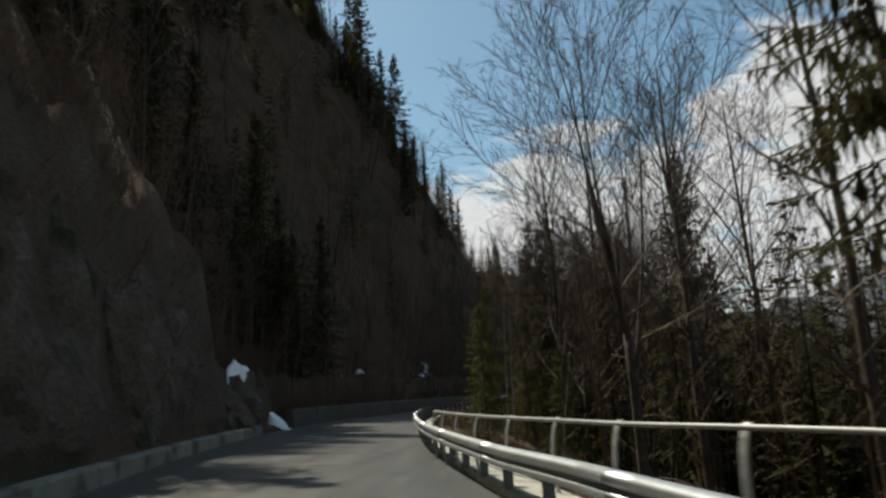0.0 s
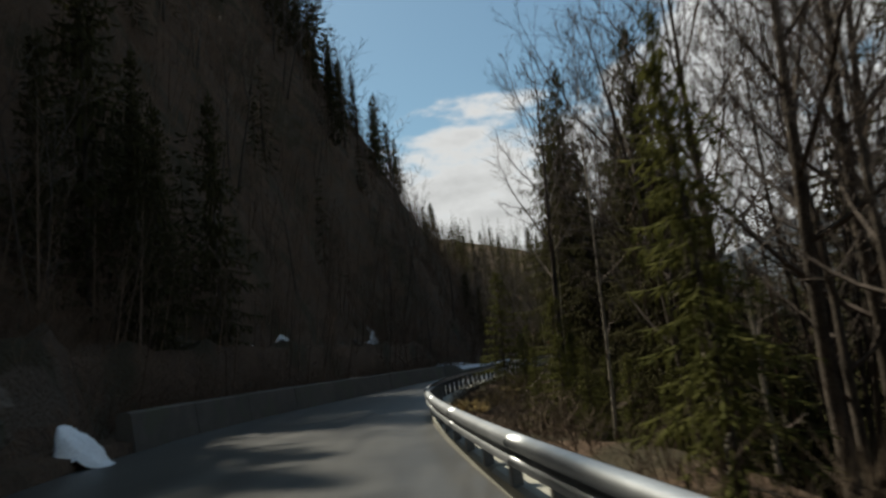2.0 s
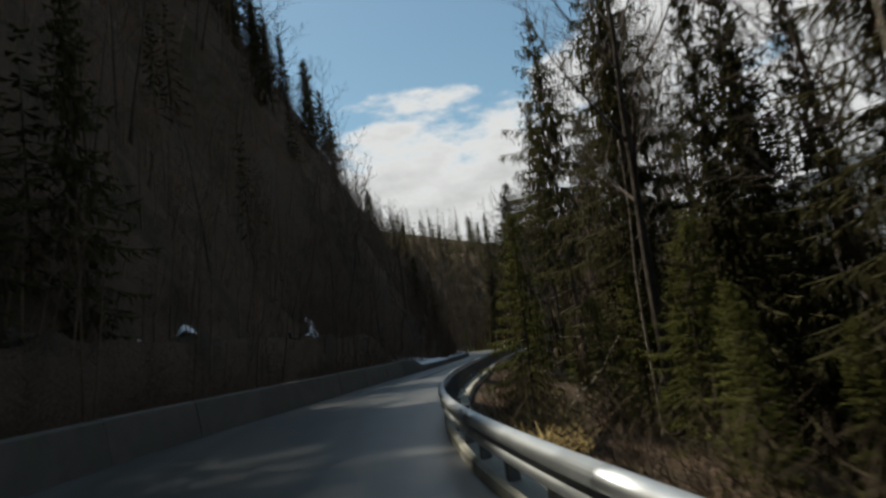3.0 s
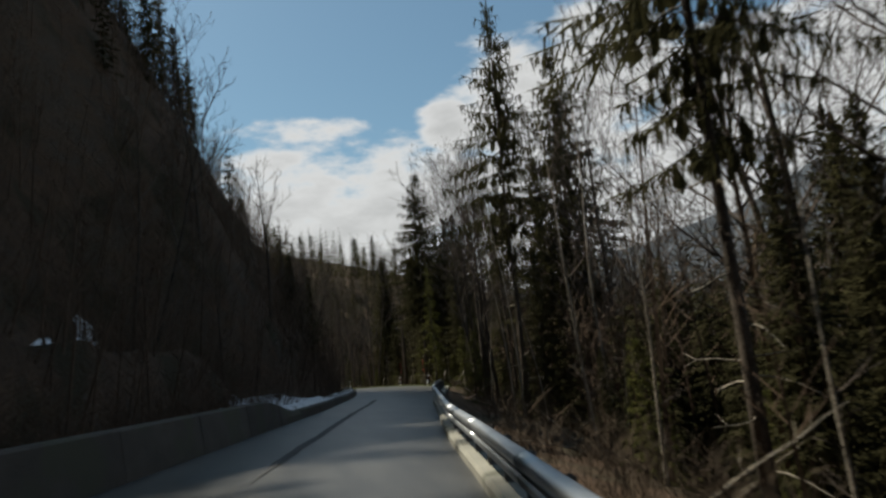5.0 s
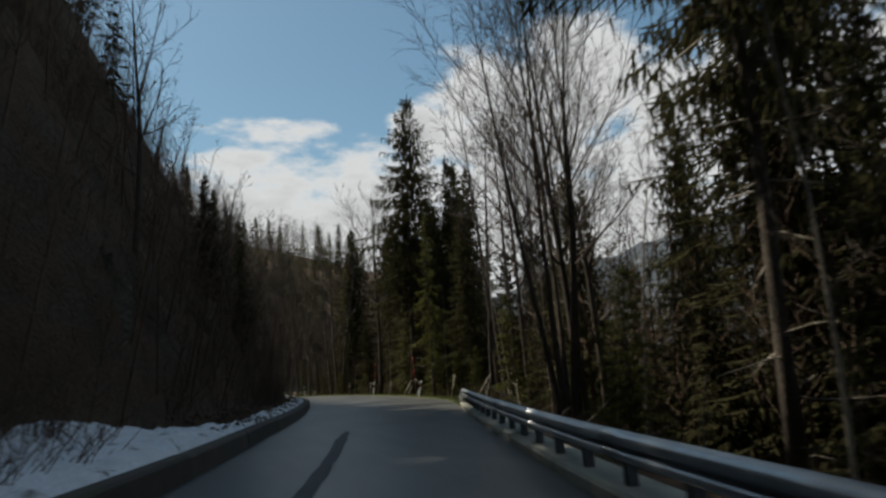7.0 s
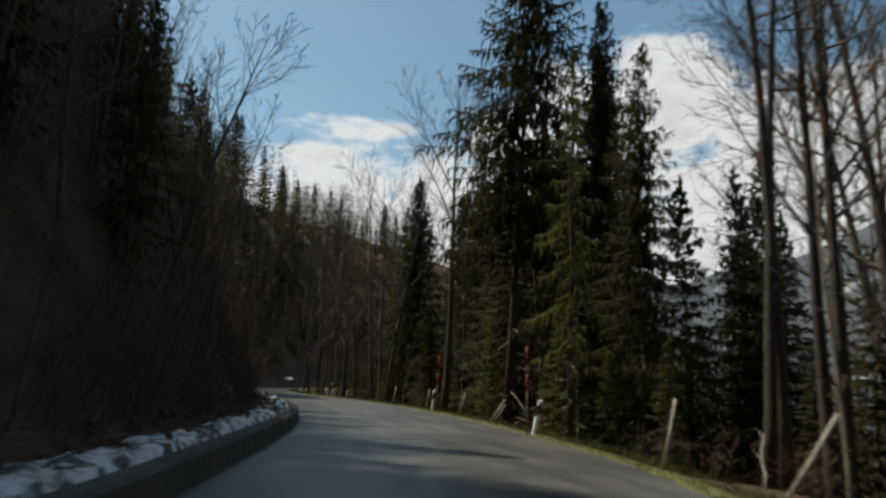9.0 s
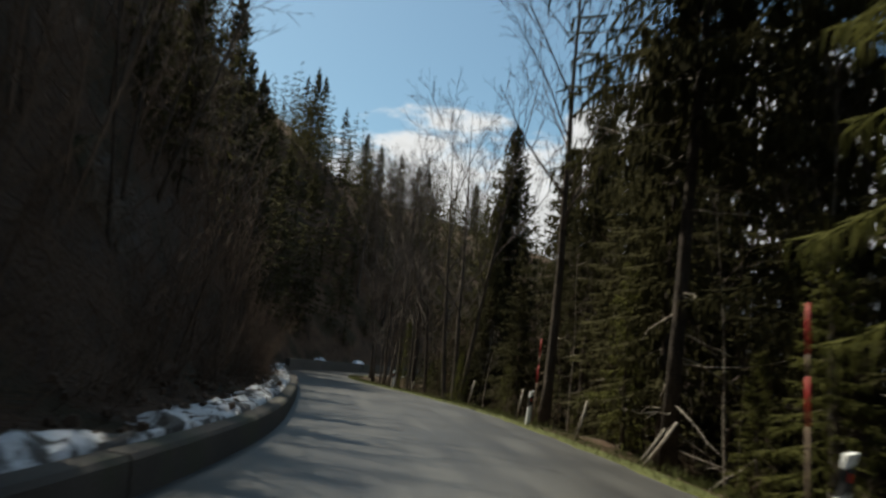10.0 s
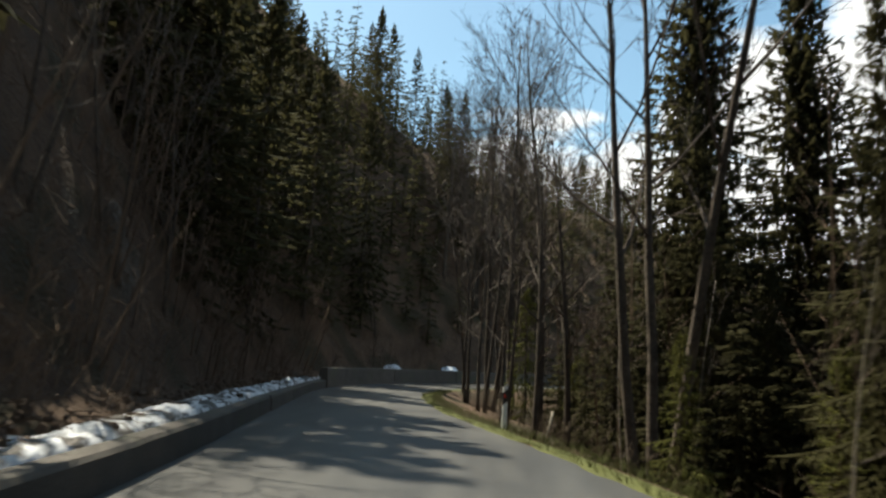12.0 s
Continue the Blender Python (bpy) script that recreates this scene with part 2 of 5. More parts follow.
class Soup:
    """Vertices and faces gathered for one mesh."""

    def __init__(self):
        self.v, self.f = [], []

    def tube(self, pts, radii, sides=4, cap=True):
        base = len(self.v)
        n = len(pts)
        pts = [Vector(p) for p in pts]
        for i, p in enumerate(pts):
            d = (pts[min(i + 1, n - 1)] - pts[max(i - 1, 0)])
            d = d.normalized() if d.length > 1e-9 else Vector((0, 0, 1))
            a = d.orthogonal().normalized() if abs(d.z) > 0.9 else d.cross(Vector((0, 0, 1))).normalized()
            b = d.cross(a)
            for k in range(sides):
                t = 2 * math.pi * k / sides
                self.v.append(p + (a * math.cos(t) + b * math.sin(t)) * radii[i])
        for i in range(n - 1):
            for k in range(sides):
                k2 = (k + 1) % sides
                self.f.append((base + i * sides + k, base + i * sides + k2, base + (i + 1) * sides + k2, base + (i + 1) * sides + k))
        if cap:
            self.f.append(tuple(base + k for k in reversed(range(sides))))
            self.f.append(tuple(base + (n - 1) * sides + k for k in range(sides)))

    def cone(self, p, q, r):
        """A thin three-sided stick that runs to a point."""
        p, q = Vector(p), Vector(q)
        d = (q - p).normalized()
        a = d.orthogonal().normalized()
        b = d.cross(a)
        base = len(self.v)
        for k in range(3):
            t = 2 * math.pi * k / 3
            self.v.append(p + (a * math.cos(t) + b * math.sin(t)) * r)
        self.v.append(q)
        self.f += [(base, base + 1, base + 3), (base + 1, base + 2, base + 3), (base + 2, base, base + 3)]

    def spray(self, p, d, side, length, width, sag):
        """A drooping needle spray: a narrow bent leaf of two facets each side of a ridge."""
        base = len(self.v)
        mid = p + d * length * 0.5 + Vector((0, 0, -sag * 0.35))
        tip = p + d * length + Vector((0, 0, -sag))
        drop = Vector((0, 0, -width * 0.35))
        self.v += [p, mid + side * width * 0.5 + drop, tip, mid - side * width * 0.5 + drop]
        self.f += [(base, base + 1, base + 2), (base, base + 2, base + 3)]

    def tassel(self, p, d, side, length, width):
        """One hanging needle twig."""
        base = len(self.v)
        self.v += [p + side * width * 0.5, p - side * width * 0.5, p + d * length]
        self.f.append((base, base + 1, base + 2))

    def snag(self, p, d, length, r, rnd):
        """A crooked dead bough."""
        pts = [Vector(p)]
        d = Vector(d).normalized()
        for _ in range(4):
            d = (d + Vector((rnd.uniform(-.3, .3), rnd.uniform(-.3, .3), rnd.uniform(-.32, .22)))).normalized()
            pts.append(pts[-1] + d * length / 4)
        self.tube(pts, [r, r * .8, r * .6, r * .4, r * .15], sides=3, cap=False)
        for k in (2, 3):
            e = (d + Vector((rnd.uniform(-1, 1), rnd.uniform(-1, 1), rnd.uniform(-.6, .5)))).normalized()
            self.cone(pts[k], pts[k] + e * length * .22, r * .45)

    def box(self, m, sx, sy, sz, taper=1.0):
        base = len(self.v)
        for z, s in ((0, 1.0), (1, taper)):
            for x, y in ((-1, -1), (1, -1), (1, 1), (-1, 1)):
                self.v.append(m @ Vector((x * sx / 2 * s, y * sy / 2 * s, z * sz)))
        self.f += [tuple(base + i for i in q) for q in ((3, 2, 1, 0), (4, 5, 6, 7), (0, 1, 5, 4), (1, 2, 6, 5), (2, 3, 7, 6), (3, 0, 4, 7))]

    def make(self, name, mat, parent=None, label="", smooth=False):
        return mesh_object(name, self.v, self.f, mat, parent, label, smooth)


def smoothstep(a, b, x):
    t = min(1.0, max(0.0, (x - a) / (b - a)))
    return t * t * (3 - 2 * t)


# ---------------------------------------------------------------- the plan
RIGHT_Y = [-60, -40, -20, -8.4, 2, 4.3, 8.5, 12, 15, 17, 19.2, 21.1, 23.9, 26.6, 29.8, 32.6, 37, 42, 47, 52.7, 54.6, 59, 63.3, 65.4, 70.3,
           74.2, 78.4, 84, 90, 95, 100.2, 103.4, 108, 113, 119.4, 125, 128, 131, 135, 138, 141.3, 148, 158, 166, 174, 182, 190, 200, 220, 260, 330]
RIGHT_X = [18, 13, 8, 5, 2.35, 1.7, .75, .05, -.45, -.85, -1.1, -1.35, -1.65, -1.9, -2.1, -2.15, -1.9, -1.3, -.4, .8, 1.2, 2, 3.1, 3.5, 4.7,
           5.5, 6.6, 8.1, 9.8, 11.3, 12.7, 13.3, 13.6, 14, 14, 13.9, 13.7, 13.2, 12.6, 12.1, 11.3, 9.7, 8.5, 9.2, 12.5, 18, 26, 37, 58, 98, 165]
LEFT_Y = [-60, -40, -20, -8.4, 3.5, 11, 17.5, 25.5, 31, 36, 40, 44, 51.5, 58, 64.6, 70, 74.5, 79.6, 88.4, 95, 101, 105, 110, 116, 121, 125, 131,
          136, 147.7, 159, 168, 178, 188, 200, 220, 260, 330]
LEFT_X = [10.5, 5.5, 0.7, -2.2, -4.9, -6.7, -7.8, -9, -9.2, -8.9, -8.3, -7.4, -5.6, -4.1, -2.4, -1.1, .1, 1.5, 3.4, 4.9, 6, 6.6, 7.4, 7.9, 7.7, 7.5, 7.1,
          6.7, 5.2, 3.9, 4.4, 7.5, 14, 25, 46, 86, 153]
_fine = np.arange(-60, 330.01, 0.5)


def _smooth(ys, xs):
    v = np.interp(_fine, ys, xs)
    k = np.exp(-0.5 * (np.arange(-12, 13) * 0.5 / 2.2) ** 2)
    k /= k.sum()
    pad = np.concatenate([v[0] - np.arange(12, 0, -1) * (v[1] - v[0]), v, v[-1] + np.arange(1, 13) * (v[-1] - v[-2])])
    return np.convolve(pad, k, "valid")


_R, _L = _smooth(RIGHT_Y, RIGHT_X), _smooth(LEFT_Y, LEFT_X)


def right(y):
    return float(np.interp(y, _fine, _R))


def left(y):
    return float(np.interp(y, _fine, _L))


def heading(edge, y):
    """The unit vector along an edge of the road at y, and the one to its right."""
    d = Vector((edge(y + 0.5) - edge(y - 0.5), 1.0, 0)).normalized()
    return d, Vector((d.y, -d.x, 0))


def hill(y, d):
    """Height of the slope above the road, d metres beside its kerb."""
    steep = 1.92 - 0.45 * smoothstep(120, 165, y) - 0.88 * smoothstep(165, 235, y)
    wall = 1 - smoothstep(73, 79, y)                     # the cut rock face beside the first bend
    back = 2.1 * smoothstep(27, 36, y)                         # it stands further back behind the barrier
    if d < 0.6:
        return 0.22 + 0.20 * d
    z = 0.34 + wall * 2.5 * smoothstep(0.7 + back, 1.3 + back, d) + (1 - wall) * 0.5 * smoothstep(1.2, 3.0, d)
    foot = 2.4 + 0.3 * wall + 2.2 * smoothstep(27, 36, y) * (1 - smoothstep(76, 84, y)) + 2.6 * smoothstep(64, 72, y) * (1 - smoothstep(79, 87, y))
    knee = 48 - 16 * smoothstep(62, 72, y) * (1 - smoothstep(98, 110, y))         # unseen upper slope, eased off early here to let sun onto the road
    z += steep * (max(0.0, d - foot) if d < knee else knee - foot + 0.45 * (d - knee)) if d < 150 else steep * (knee - foot + 0.45 * (150 - knee) + 0.12 * (min(d, 700) - 150))
    over = max(0.0, d - foot)
    z += 0.22 * min(over, 10) * smoothstep(38, 48, y) * (1 - smoothstep(112, 132, y))
    z += (0.62 * min(over, 9) - 0.34 * min(max(0.0, over - 9), 16)) * smoothstep(112, 130, y) * (1 - smoothstep(146, 160, y))
    rough = min(1.0, max(0.0, d - max(1.2, foot - 1.5)) / 6)
    cliff = 1 - smoothstep(18.5, 21.5, y)                     # the first stretch runs under a bare cliff
    z += cliff * (5.5 + 1.5 * noise.noise((y * 0.3, 2.0, 8.0))) * smoothstep(0.9, 2.2 + 0.5 * noise.noise((y * 0.7, 6.0, 3.0)), d)
    z += wall * (0.45 * noise.noise((d * 1.1, y * 0.45, 1.7)) + 0.4 * noise.noise((d * 2.3, y * 1.3, 5.7))) * smoothstep(0.8 + back, 1.3 + back, d)
    n = noise.noise((d * 0.11, y * 0.09, 3.1)) * 2.6 + noise.noise((d * 0.45, y * 0.4, 7.7)) * 0.9 + (0.5 - abs(noise.noise((d * 0.9, y * 0.8, 4.4)))) * 1.1 + noise.noise((d * 2.1, y * 1.9, 6.1)) * 0.35
    return z + n * rough


def valley(y, d):
    """Height of the slope below the road, d metres beside its edge."""
    if d < 0.5:
        return -0.03
    z = -0.03 - 0.30 * min(d - 0.5, 2.5)
    if d > 3:
        z -= 0.52 * (min(d, 48) - 3)
    rough = min(1.0, (d - 0.5) / 4)
    return z + rough * (noise.noise((d * 0.15, y * 0.13, 9.0)) * 1.1 + noise.noise((d * 0.6, y * 0.6, 2.0)) * 0.25)


def ground_z(x, y):
    yy = min(max(y, -60), 330)
    if x < left(yy):
        return hill(y, left(yy) - x)
    if x > right(yy):
        return valley(y, x - right(yy))
    return -0.06


def build_ground():
    rows = [-2500, -1200, -600, -300, -150, -100] + list(np.arange(-60, -14, 4.0)) + list(np.arange(-14, 205, 0.9)) + list(np.arange(205, 330, 3.0)) + [345, 370, 420, 520, 700, 1000, 1600, 2500]
    dl = [0.05, .6, .75, .9, 1.05, 1.2, 1.45, 1.7, 1.95, 2.3, 2.6, 3, 3.4, 3.8, 4.3, 4.8, 5.4, 6, 6.6, 7.3, 8, 8.8, 9.6, 10.5, 11.5, 12.5, 13.5, 15, 16, 17, 18.5, 20, 21.5, 23.5, 26, 29, 32, 36, 40, 44, 48, 54, 62, 72, 85, 100, 125,
          150, 220, 350, 700, 1500, 2500]
    dr = [0.05, .5, .9, 1.4, 2, 2.7, 3.5, 4.5, 5.7, 7, 8.5, 10, 12, 14, 16.5, 19, 22, 26, 30, 35, 40, 48, 58, 75, 100, 130, 170, 210, 260, 320, 400, 500, 620, 760, 900,
          1100, 1500, 2500]
    verts, faces = [], []
    for y in rows:
        yy = min(max(y, -60), 330)
        line = [(left(yy) - d, hill(y, d)) for d in reversed(dl)] + [(left(yy) - 0.02, -0.06), ((left(yy) + right(yy)) / 2, -0.06), (right(yy) - 0.3, -0.06)]
        line += [(right(yy) + d, valley(y, d)) for d in dr]
        verts += [(x, y, z) for x, z in line]
    w = len(dl) + 3 + len(dr)
    for i in range(len(rows) - 1):
        for j in range(w - 1):
            a = i * w + j
            faces.append((a, a + 1, a + w + 1, a + w))
    ob = mesh_object("ground", verts, faces, SOIL, smooth=True)
    tagged(ob, "steep brown forest floor with leaf litter and moss", "ground", kind="structure")


build_ground()


def build_mountain():
    """The far side of the valley: a wooded ridge with snow in its gullies."""
    s = Soup()
    na, nr = 150, 26
    for i in range(na + 1):
        a = radians(2 + 96 * i / na)
        for j in range(nr + 1):
            r = 420 + 1400 * j / nr
            f = j / nr
            crest = 228 * (0.45 + 0.55 * smoothstep(0.05, 0.34, i / na)) * (0.85 + 0.5 * noise.noise((i * 0.045, 0.5, 2.0))) * (1 + 0.65 * smoothstep(0.29, 0.46, i / na))
            z = -45 + crest * smoothstep(0.0, 0.85, f)
            z += 38 * noise.noise((i * 0.13, f * 5, 1.0)) * smoothstep(0, .5, f) + 14 * noise.noise((i * 0.4, f * 14, 6.0)) * smoothstep(0, .3, f)
            s.v.append((8 + r * math.sin(a), 60 + r * math.cos(a), z))
    for i in range(na):
        for j in range(nr):
            a = i * (nr + 1) + j
            s.f.append((a, a + 1, a + nr + 2, a + nr + 1))
    tagged(s.make("backdrop", HAZY_WOODS, smooth=True), "hazy wooded mountainside with snow fields across a valley", "mountain", kind="structure")


build_mountain()


def strip(name, y0, y1, step, profile, mat, label, category, kind="structure", edge=right, smooth=False):
    """A profile of (offset to the right of an edge, height) drawn along the road."""
    s = Soup()
    ys = list(np.arange(y0, y1 + 1e-6, step))
    for y in ys:
        _, side = heading(edge, y)
        for o, z in profile(y):
            s.v.append(Vector((edge(y), y, 0)) + side * o + Vector((0, 0, z)))
    w = len(profile(ys[0]))
    for i in range(len(ys) - 1):
        for j in range(w - 1):
            a = i * w + j
            s.f.append((a, a + 1, a + w + 1, a + w))
    ob = s.make(name, mat, smooth=smooth)
    return tagged(ob, label, category, kind=kind)


def build_road():
    s = Soup()
    ys = list(np.arange(-60, 329, 1.0))
    us = [0, .08, .2, .35, .5, .65, .8, .92, 1.0]
    for y in ys:
        a, b = left(y), right(y)
        for u in us:
            x = a + (b - a) * u
            z = 0.035 * (1 - (2 * u - 1) ** 2) - 0.02 + 0.012 * noise.noise((x * 0.5, y * 0.25, 0.3))
            s.v.append((x, y, z))
    w = len(us)
    for i in range(len(ys) - 1):
        for j in range(w - 1):
            a = i * w + j
            s.f.append((a, a + 1, a + w + 1, a + w))
    tagged(s.make("road", ASPHALT, smooth=True), "worn grey asphalt mountain road with patches", "road", kind="structure")


build_road()


def build_seam():
    s = Soup()
    ys = list(np.arange(56, 87, 0.5))
    for i, y in enumerate(ys):
        u = 0.455 - 0.075 * (y - 60) / 26
        w = 0.15 * (0.75 + 0.5 * noise.noise((y * 0.9, 2, 0))) * smoothstep(56, 60, y) * (1 - smoothstep(85, 87, y)) + 0.01
        x = left(y) + (right(y) - left(y)) * u + 0.05 * noise.noise((y * 0.4, 0, 4))
        s.v += [(x - w, y, 0.026), (x + w, y, 0.026)]
    s.f = [(2 * i, 2 * i + 1, 2 * i + 3, 2 * i + 2) for i in range(len(ys) - 1)]
    tagged(s.make("road_seam", BITUMEN), "dark bitumen-filled seam along worn asphalt", "road seam", kind="structure")


build_seam()

# verge of short mossy grass where the rail ends
strip("grass_verge", 93.5, 215, 0.5,
      lambda y: [(-0.04 + 0.22 * noise.noise((y * 0.9, 1, 1)) + 0.1 * noise.noise((y * 3.1, 4, 1)), -0.022), (0.07, 0.02), (0.24 + 0.12 * noise.noise((y * 0.5, 5, 1)) + 0.05 * noise.noise((y * 2.5, 7, 1)), 0.03), (0.75, -0.18), (1.2, -0.5)],
      GRASS, "narrow yellow-green mossy grass verge beside asphalt", "verge", smooth=True)

def kerb_run(name, y0, y1, length, section, edge, mat, label, category):
    """Concrete pieces laid end to end: a thing with a mesh for each piece."""
    run = new(name)
    run.location = (edge(y0), y0, 0)
    tagged(run, label, category)
    y = y0
    rnd = random.Random(int(y0 * 10) + 5)
    while y < y1 - 0.2:
        ye = min(y + length, y1)
        s = Soup()
        prof = section((y + ye) / 2)
        n = max(2, int((ye - y) / 0.8) + 1)
        lift, push = rnd.uniform(-0.008, 0.008), rnd.uniform(-0.012, 0.012)
        for k in range(n):
            t = y + 0.012 + (ye - y - 0.024) * k / (n - 1)
            _, side = heading(edge, t)
            for o, z in section(t):
                p = Vector((edge(t), t, 0)) + side * (o + push) + Vector((0, 0, z + lift if z > 0 else z))
                s.v.append(p - run.location)
        w = len(prof)
        for i in range(n - 1):
            for j in range(w):
                j2 = (j + 1) % w
                s.f.append((i * w + j, i * w + j2, (i + 1) * w + j2, (i + 1) * w + j))
        s.f += [tuple(range(w)), tuple((n - 1) * w + j for j in reversed(range(w)))]
        s.make("segment", mat, run)
        y = ye
    return run


kerb_run("edge_beam", -20, 95.2, 4.0, lambda y: [(-0.02, -0.25), (-0.02, 0.10), (0.02, 0.14), (0.50, 0.14), (0.53, 0.11), (0.53, -0.25)], right, CONCRETE,
         "pale concrete edge beam under a steel guard rail", "kerb")


def low_kerb(y):
    top = 0.36
    return [(0.03, -0.2), (0.0, top - 0.05), (-0.04, top), (-0.27, top + 0.01), (-0.31, top - 0.04), (-0.31, -0.2)]


def barrier(y):
    top = 0.36 + 0.56 * (1 - smoothstep(69.5, 74.5, y)) * smoothstep(28.5, 29.0, y)
    return [(0.05, -0.2), (0.02, 0.2), (-0.06, top - 0.04), (-0.10, top), (-0.36, top + 0.01), (-0.40, top - 0.04), (-0.46, -0.2)]


kerb_run("low_kerb", -40, 23.4, 5.0, low_kerb, left, LIT_KERB_CONCRETE, "low mossy concrete kerb below a rock face", "kerb")
kerb_run("concrete_barrier", 29.4, 75, 4.2, barrier, left, SHADED_CONCRETE, "knee-high weathered concrete barrier in shade below a rock face", "barrier")
kerb_run("low_kerb", 75.02, 160.5, 5.0, low_kerb, left, SHADED_CONCRETE, "low dark concrete kerb holding back old snow", "kerb")
kerb_run("concrete_barrier", 160.6, 215, 4.2, lambda y: [(0.05, -0.2), (0.0, 0.86), (-0.04, 0.9), (-0.34, 0.9), (-0.38, 0.86), (-0.46, -0.2)], left, SHADED_CONCRETE,
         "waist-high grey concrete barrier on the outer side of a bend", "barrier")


# ---------------------------------------------------------------- guard rail
def rail_line(y):
    """Where the guard rail runs, beside the outer edge of the asphalt."""
    return right(y) + float(np.interp(y, [-4, -1, 1, 10, 24, 40], [0.05, -0.05, -0.22, -0.26, -0.16, 0]))


def build_guard_rail():
    rail = new("guard_rail")
    rail.location = (right(30), 30, 0)
    tagged(rail, "galvanised steel guard rail with a corrugated beam on short posts", "guard rail")
    wave = [(0.0, 0.405)] + [(0.012 + 0.078 * math.cos(radians(a)), 0.462 + 0.055 * math.sin(radians(a))) for a in range(-80, 81, 20)]
    wave += [(0.006, 0.535)] + [(0.012 + 0.092 * math.cos(radians(a)), 0.612 + 0.068 * math.sin(radians(a))) for a in range(-80, 81, 20)] + [(0.0, 0.685)]
    prof = [(-a + 0.08, z) for a, z in wave] + [(-a + 0.088, z) for a, z in reversed(wave)]
    w = len(prof)
    y = -18.0
    while y < 95.0:
        ye = min(y + 4.0, 95.4)
        s = Soup()
        n = 7
        for k in range(n):
            t = y + (ye - y + 0.08) * k / (n - 1)
            _, side = heading(rail_line, t)
            drop = 0.30 * smoothstep(93.5, 95.4, t)
            for o, z in prof:
                s.v.append(Vector((rail_line(t), t, 0)) + side * (o + (0.004 if k == n - 1 else 0)) + Vector((0, 0, z - drop)) - rail.location)
        for i in range(n - 1):
            for j in range(w):
                j2 = (j + 1) % w
                s.f.append((i * w + j, (i + 1) * w + j, (i + 1) * w + j2, i * w + j2))
        s.f += [tuple(reversed(range(w))), tuple((n - 1) * w + j for j in range(w))]
        s.make("beam", STEEL, rail, smooth=True)
        y = ye
    # one shared post: an upright section with a spacer block
    p = Soup()
    p.box(Matrix.Translation((0.16, 0, 0.0)), 0.012, 0.13, 0.60)
    p.box(Matrix.Translation((0.21, 0.06, 0.0)), 0.10, 0.010, 0.60)
    p.box(Matrix.Translation((0.21, -0.06, 0.0)), 0.10, 0.010, 0.60)
    block = Soup()
    block.box(Matrix.Translation((0.12, 0.0, 0.42)), 0.07, 0.07, 0.14)
    me = spacer = None
    y = -17.5
    while y < 94.5:
        d, side = heading(rail_line, y)
        if me is None:
            post = p.make("post", POST_STEEL, rail)
            me = post.data
        else:
            post = new("post", me)
            post.parent = rail
        post.matrix_basis = Matrix.Translation(Vector((rail_line(y), y, 0.12)) - rail.location) @ pose(0, 0, 0, 0, 0, math.degrees(math.atan2(d.y, d.x)) - 90)
        post.scale = (1, 1, 0.8)
        if spacer is None:
            spacer = block.make("spacer", POST_STEEL, post).data
        else:
            new("spacer", spacer).parent = post
        y += 1.45


build_guard_rail()


def pipe_line(y):
    return right(y) + float(np.interp(y, [-20, -3.2, -2.1, -1.05, .5, 1.2, 2.1, 3.1, 4.5, 5.9, 7.4], [1.5, 1.35, 1.05, .65, .45, .37, .22, .09, 0, -.06, -.09]))


def build_hand_rail():
    rail = new("hand_rail")
    rail.location = (right(0), 0, 0)
    tagged(rail, "grey steel pipe hand rail on curved flat posts", "hand rail")
    s = Soup()
    pts = [Vector((pipe_line(y), y, 0.985)) - rail.location for y in list(np.arange(-20, 7.7, 0.6)) + [7.95]]
    s.tube(pts, [0.026] * len(pts), sides=10)
    s.make("pipe", PIPE, rail, smooth=True)
    me = None
    y = 7.73
    while y > -20:
        d, side = heading(pipe_line, y)
        if me is None:
            s = Soup()
            # curved flat bar: bows to the road and hooks over the pipe
            line = [(0.0, -0.40), (-0.03, 0.10), (-0.075, 0.38), (-0.08, 0.60), (-0.065, 0.78), (-0.035, 0.91), (0.0, 0.99), (0.03, 1.022), (0.06, 1.022)]
            for o, z in line:
                for q in (-0.038, 0.038):
                    s.v += [(o - 0.012, q, z), (o + 0.012, q, z)]
            for i in range(len(line) - 1):
                a = 4 * i
                for j, k in ((0, 1), (1, 3), (3, 2), (2, 0)):
                    s.f.append((a + j, a + k, a + 4 + k, a + 4 + j))
            s.f += [(0, 2, 3, 1), (4 * len(line) - 4, 4 * len(line) - 3, 4 * len(line) - 1, 4 * len(line) - 2)]
            post = s.make("post", PIPE, rail)
            me = post.data
        else:
            post = new("post", me)
            post.parent = rail
        post.matrix_basis = Matrix.Translation(Vector((pipe_line(y), y, 0)) - rail.location) @ pose(0, 0, 0, 0, 0, math.degrees(math.atan2(d.y, d.x)) - 90)
        y -= 1.42


build_hand_rail()


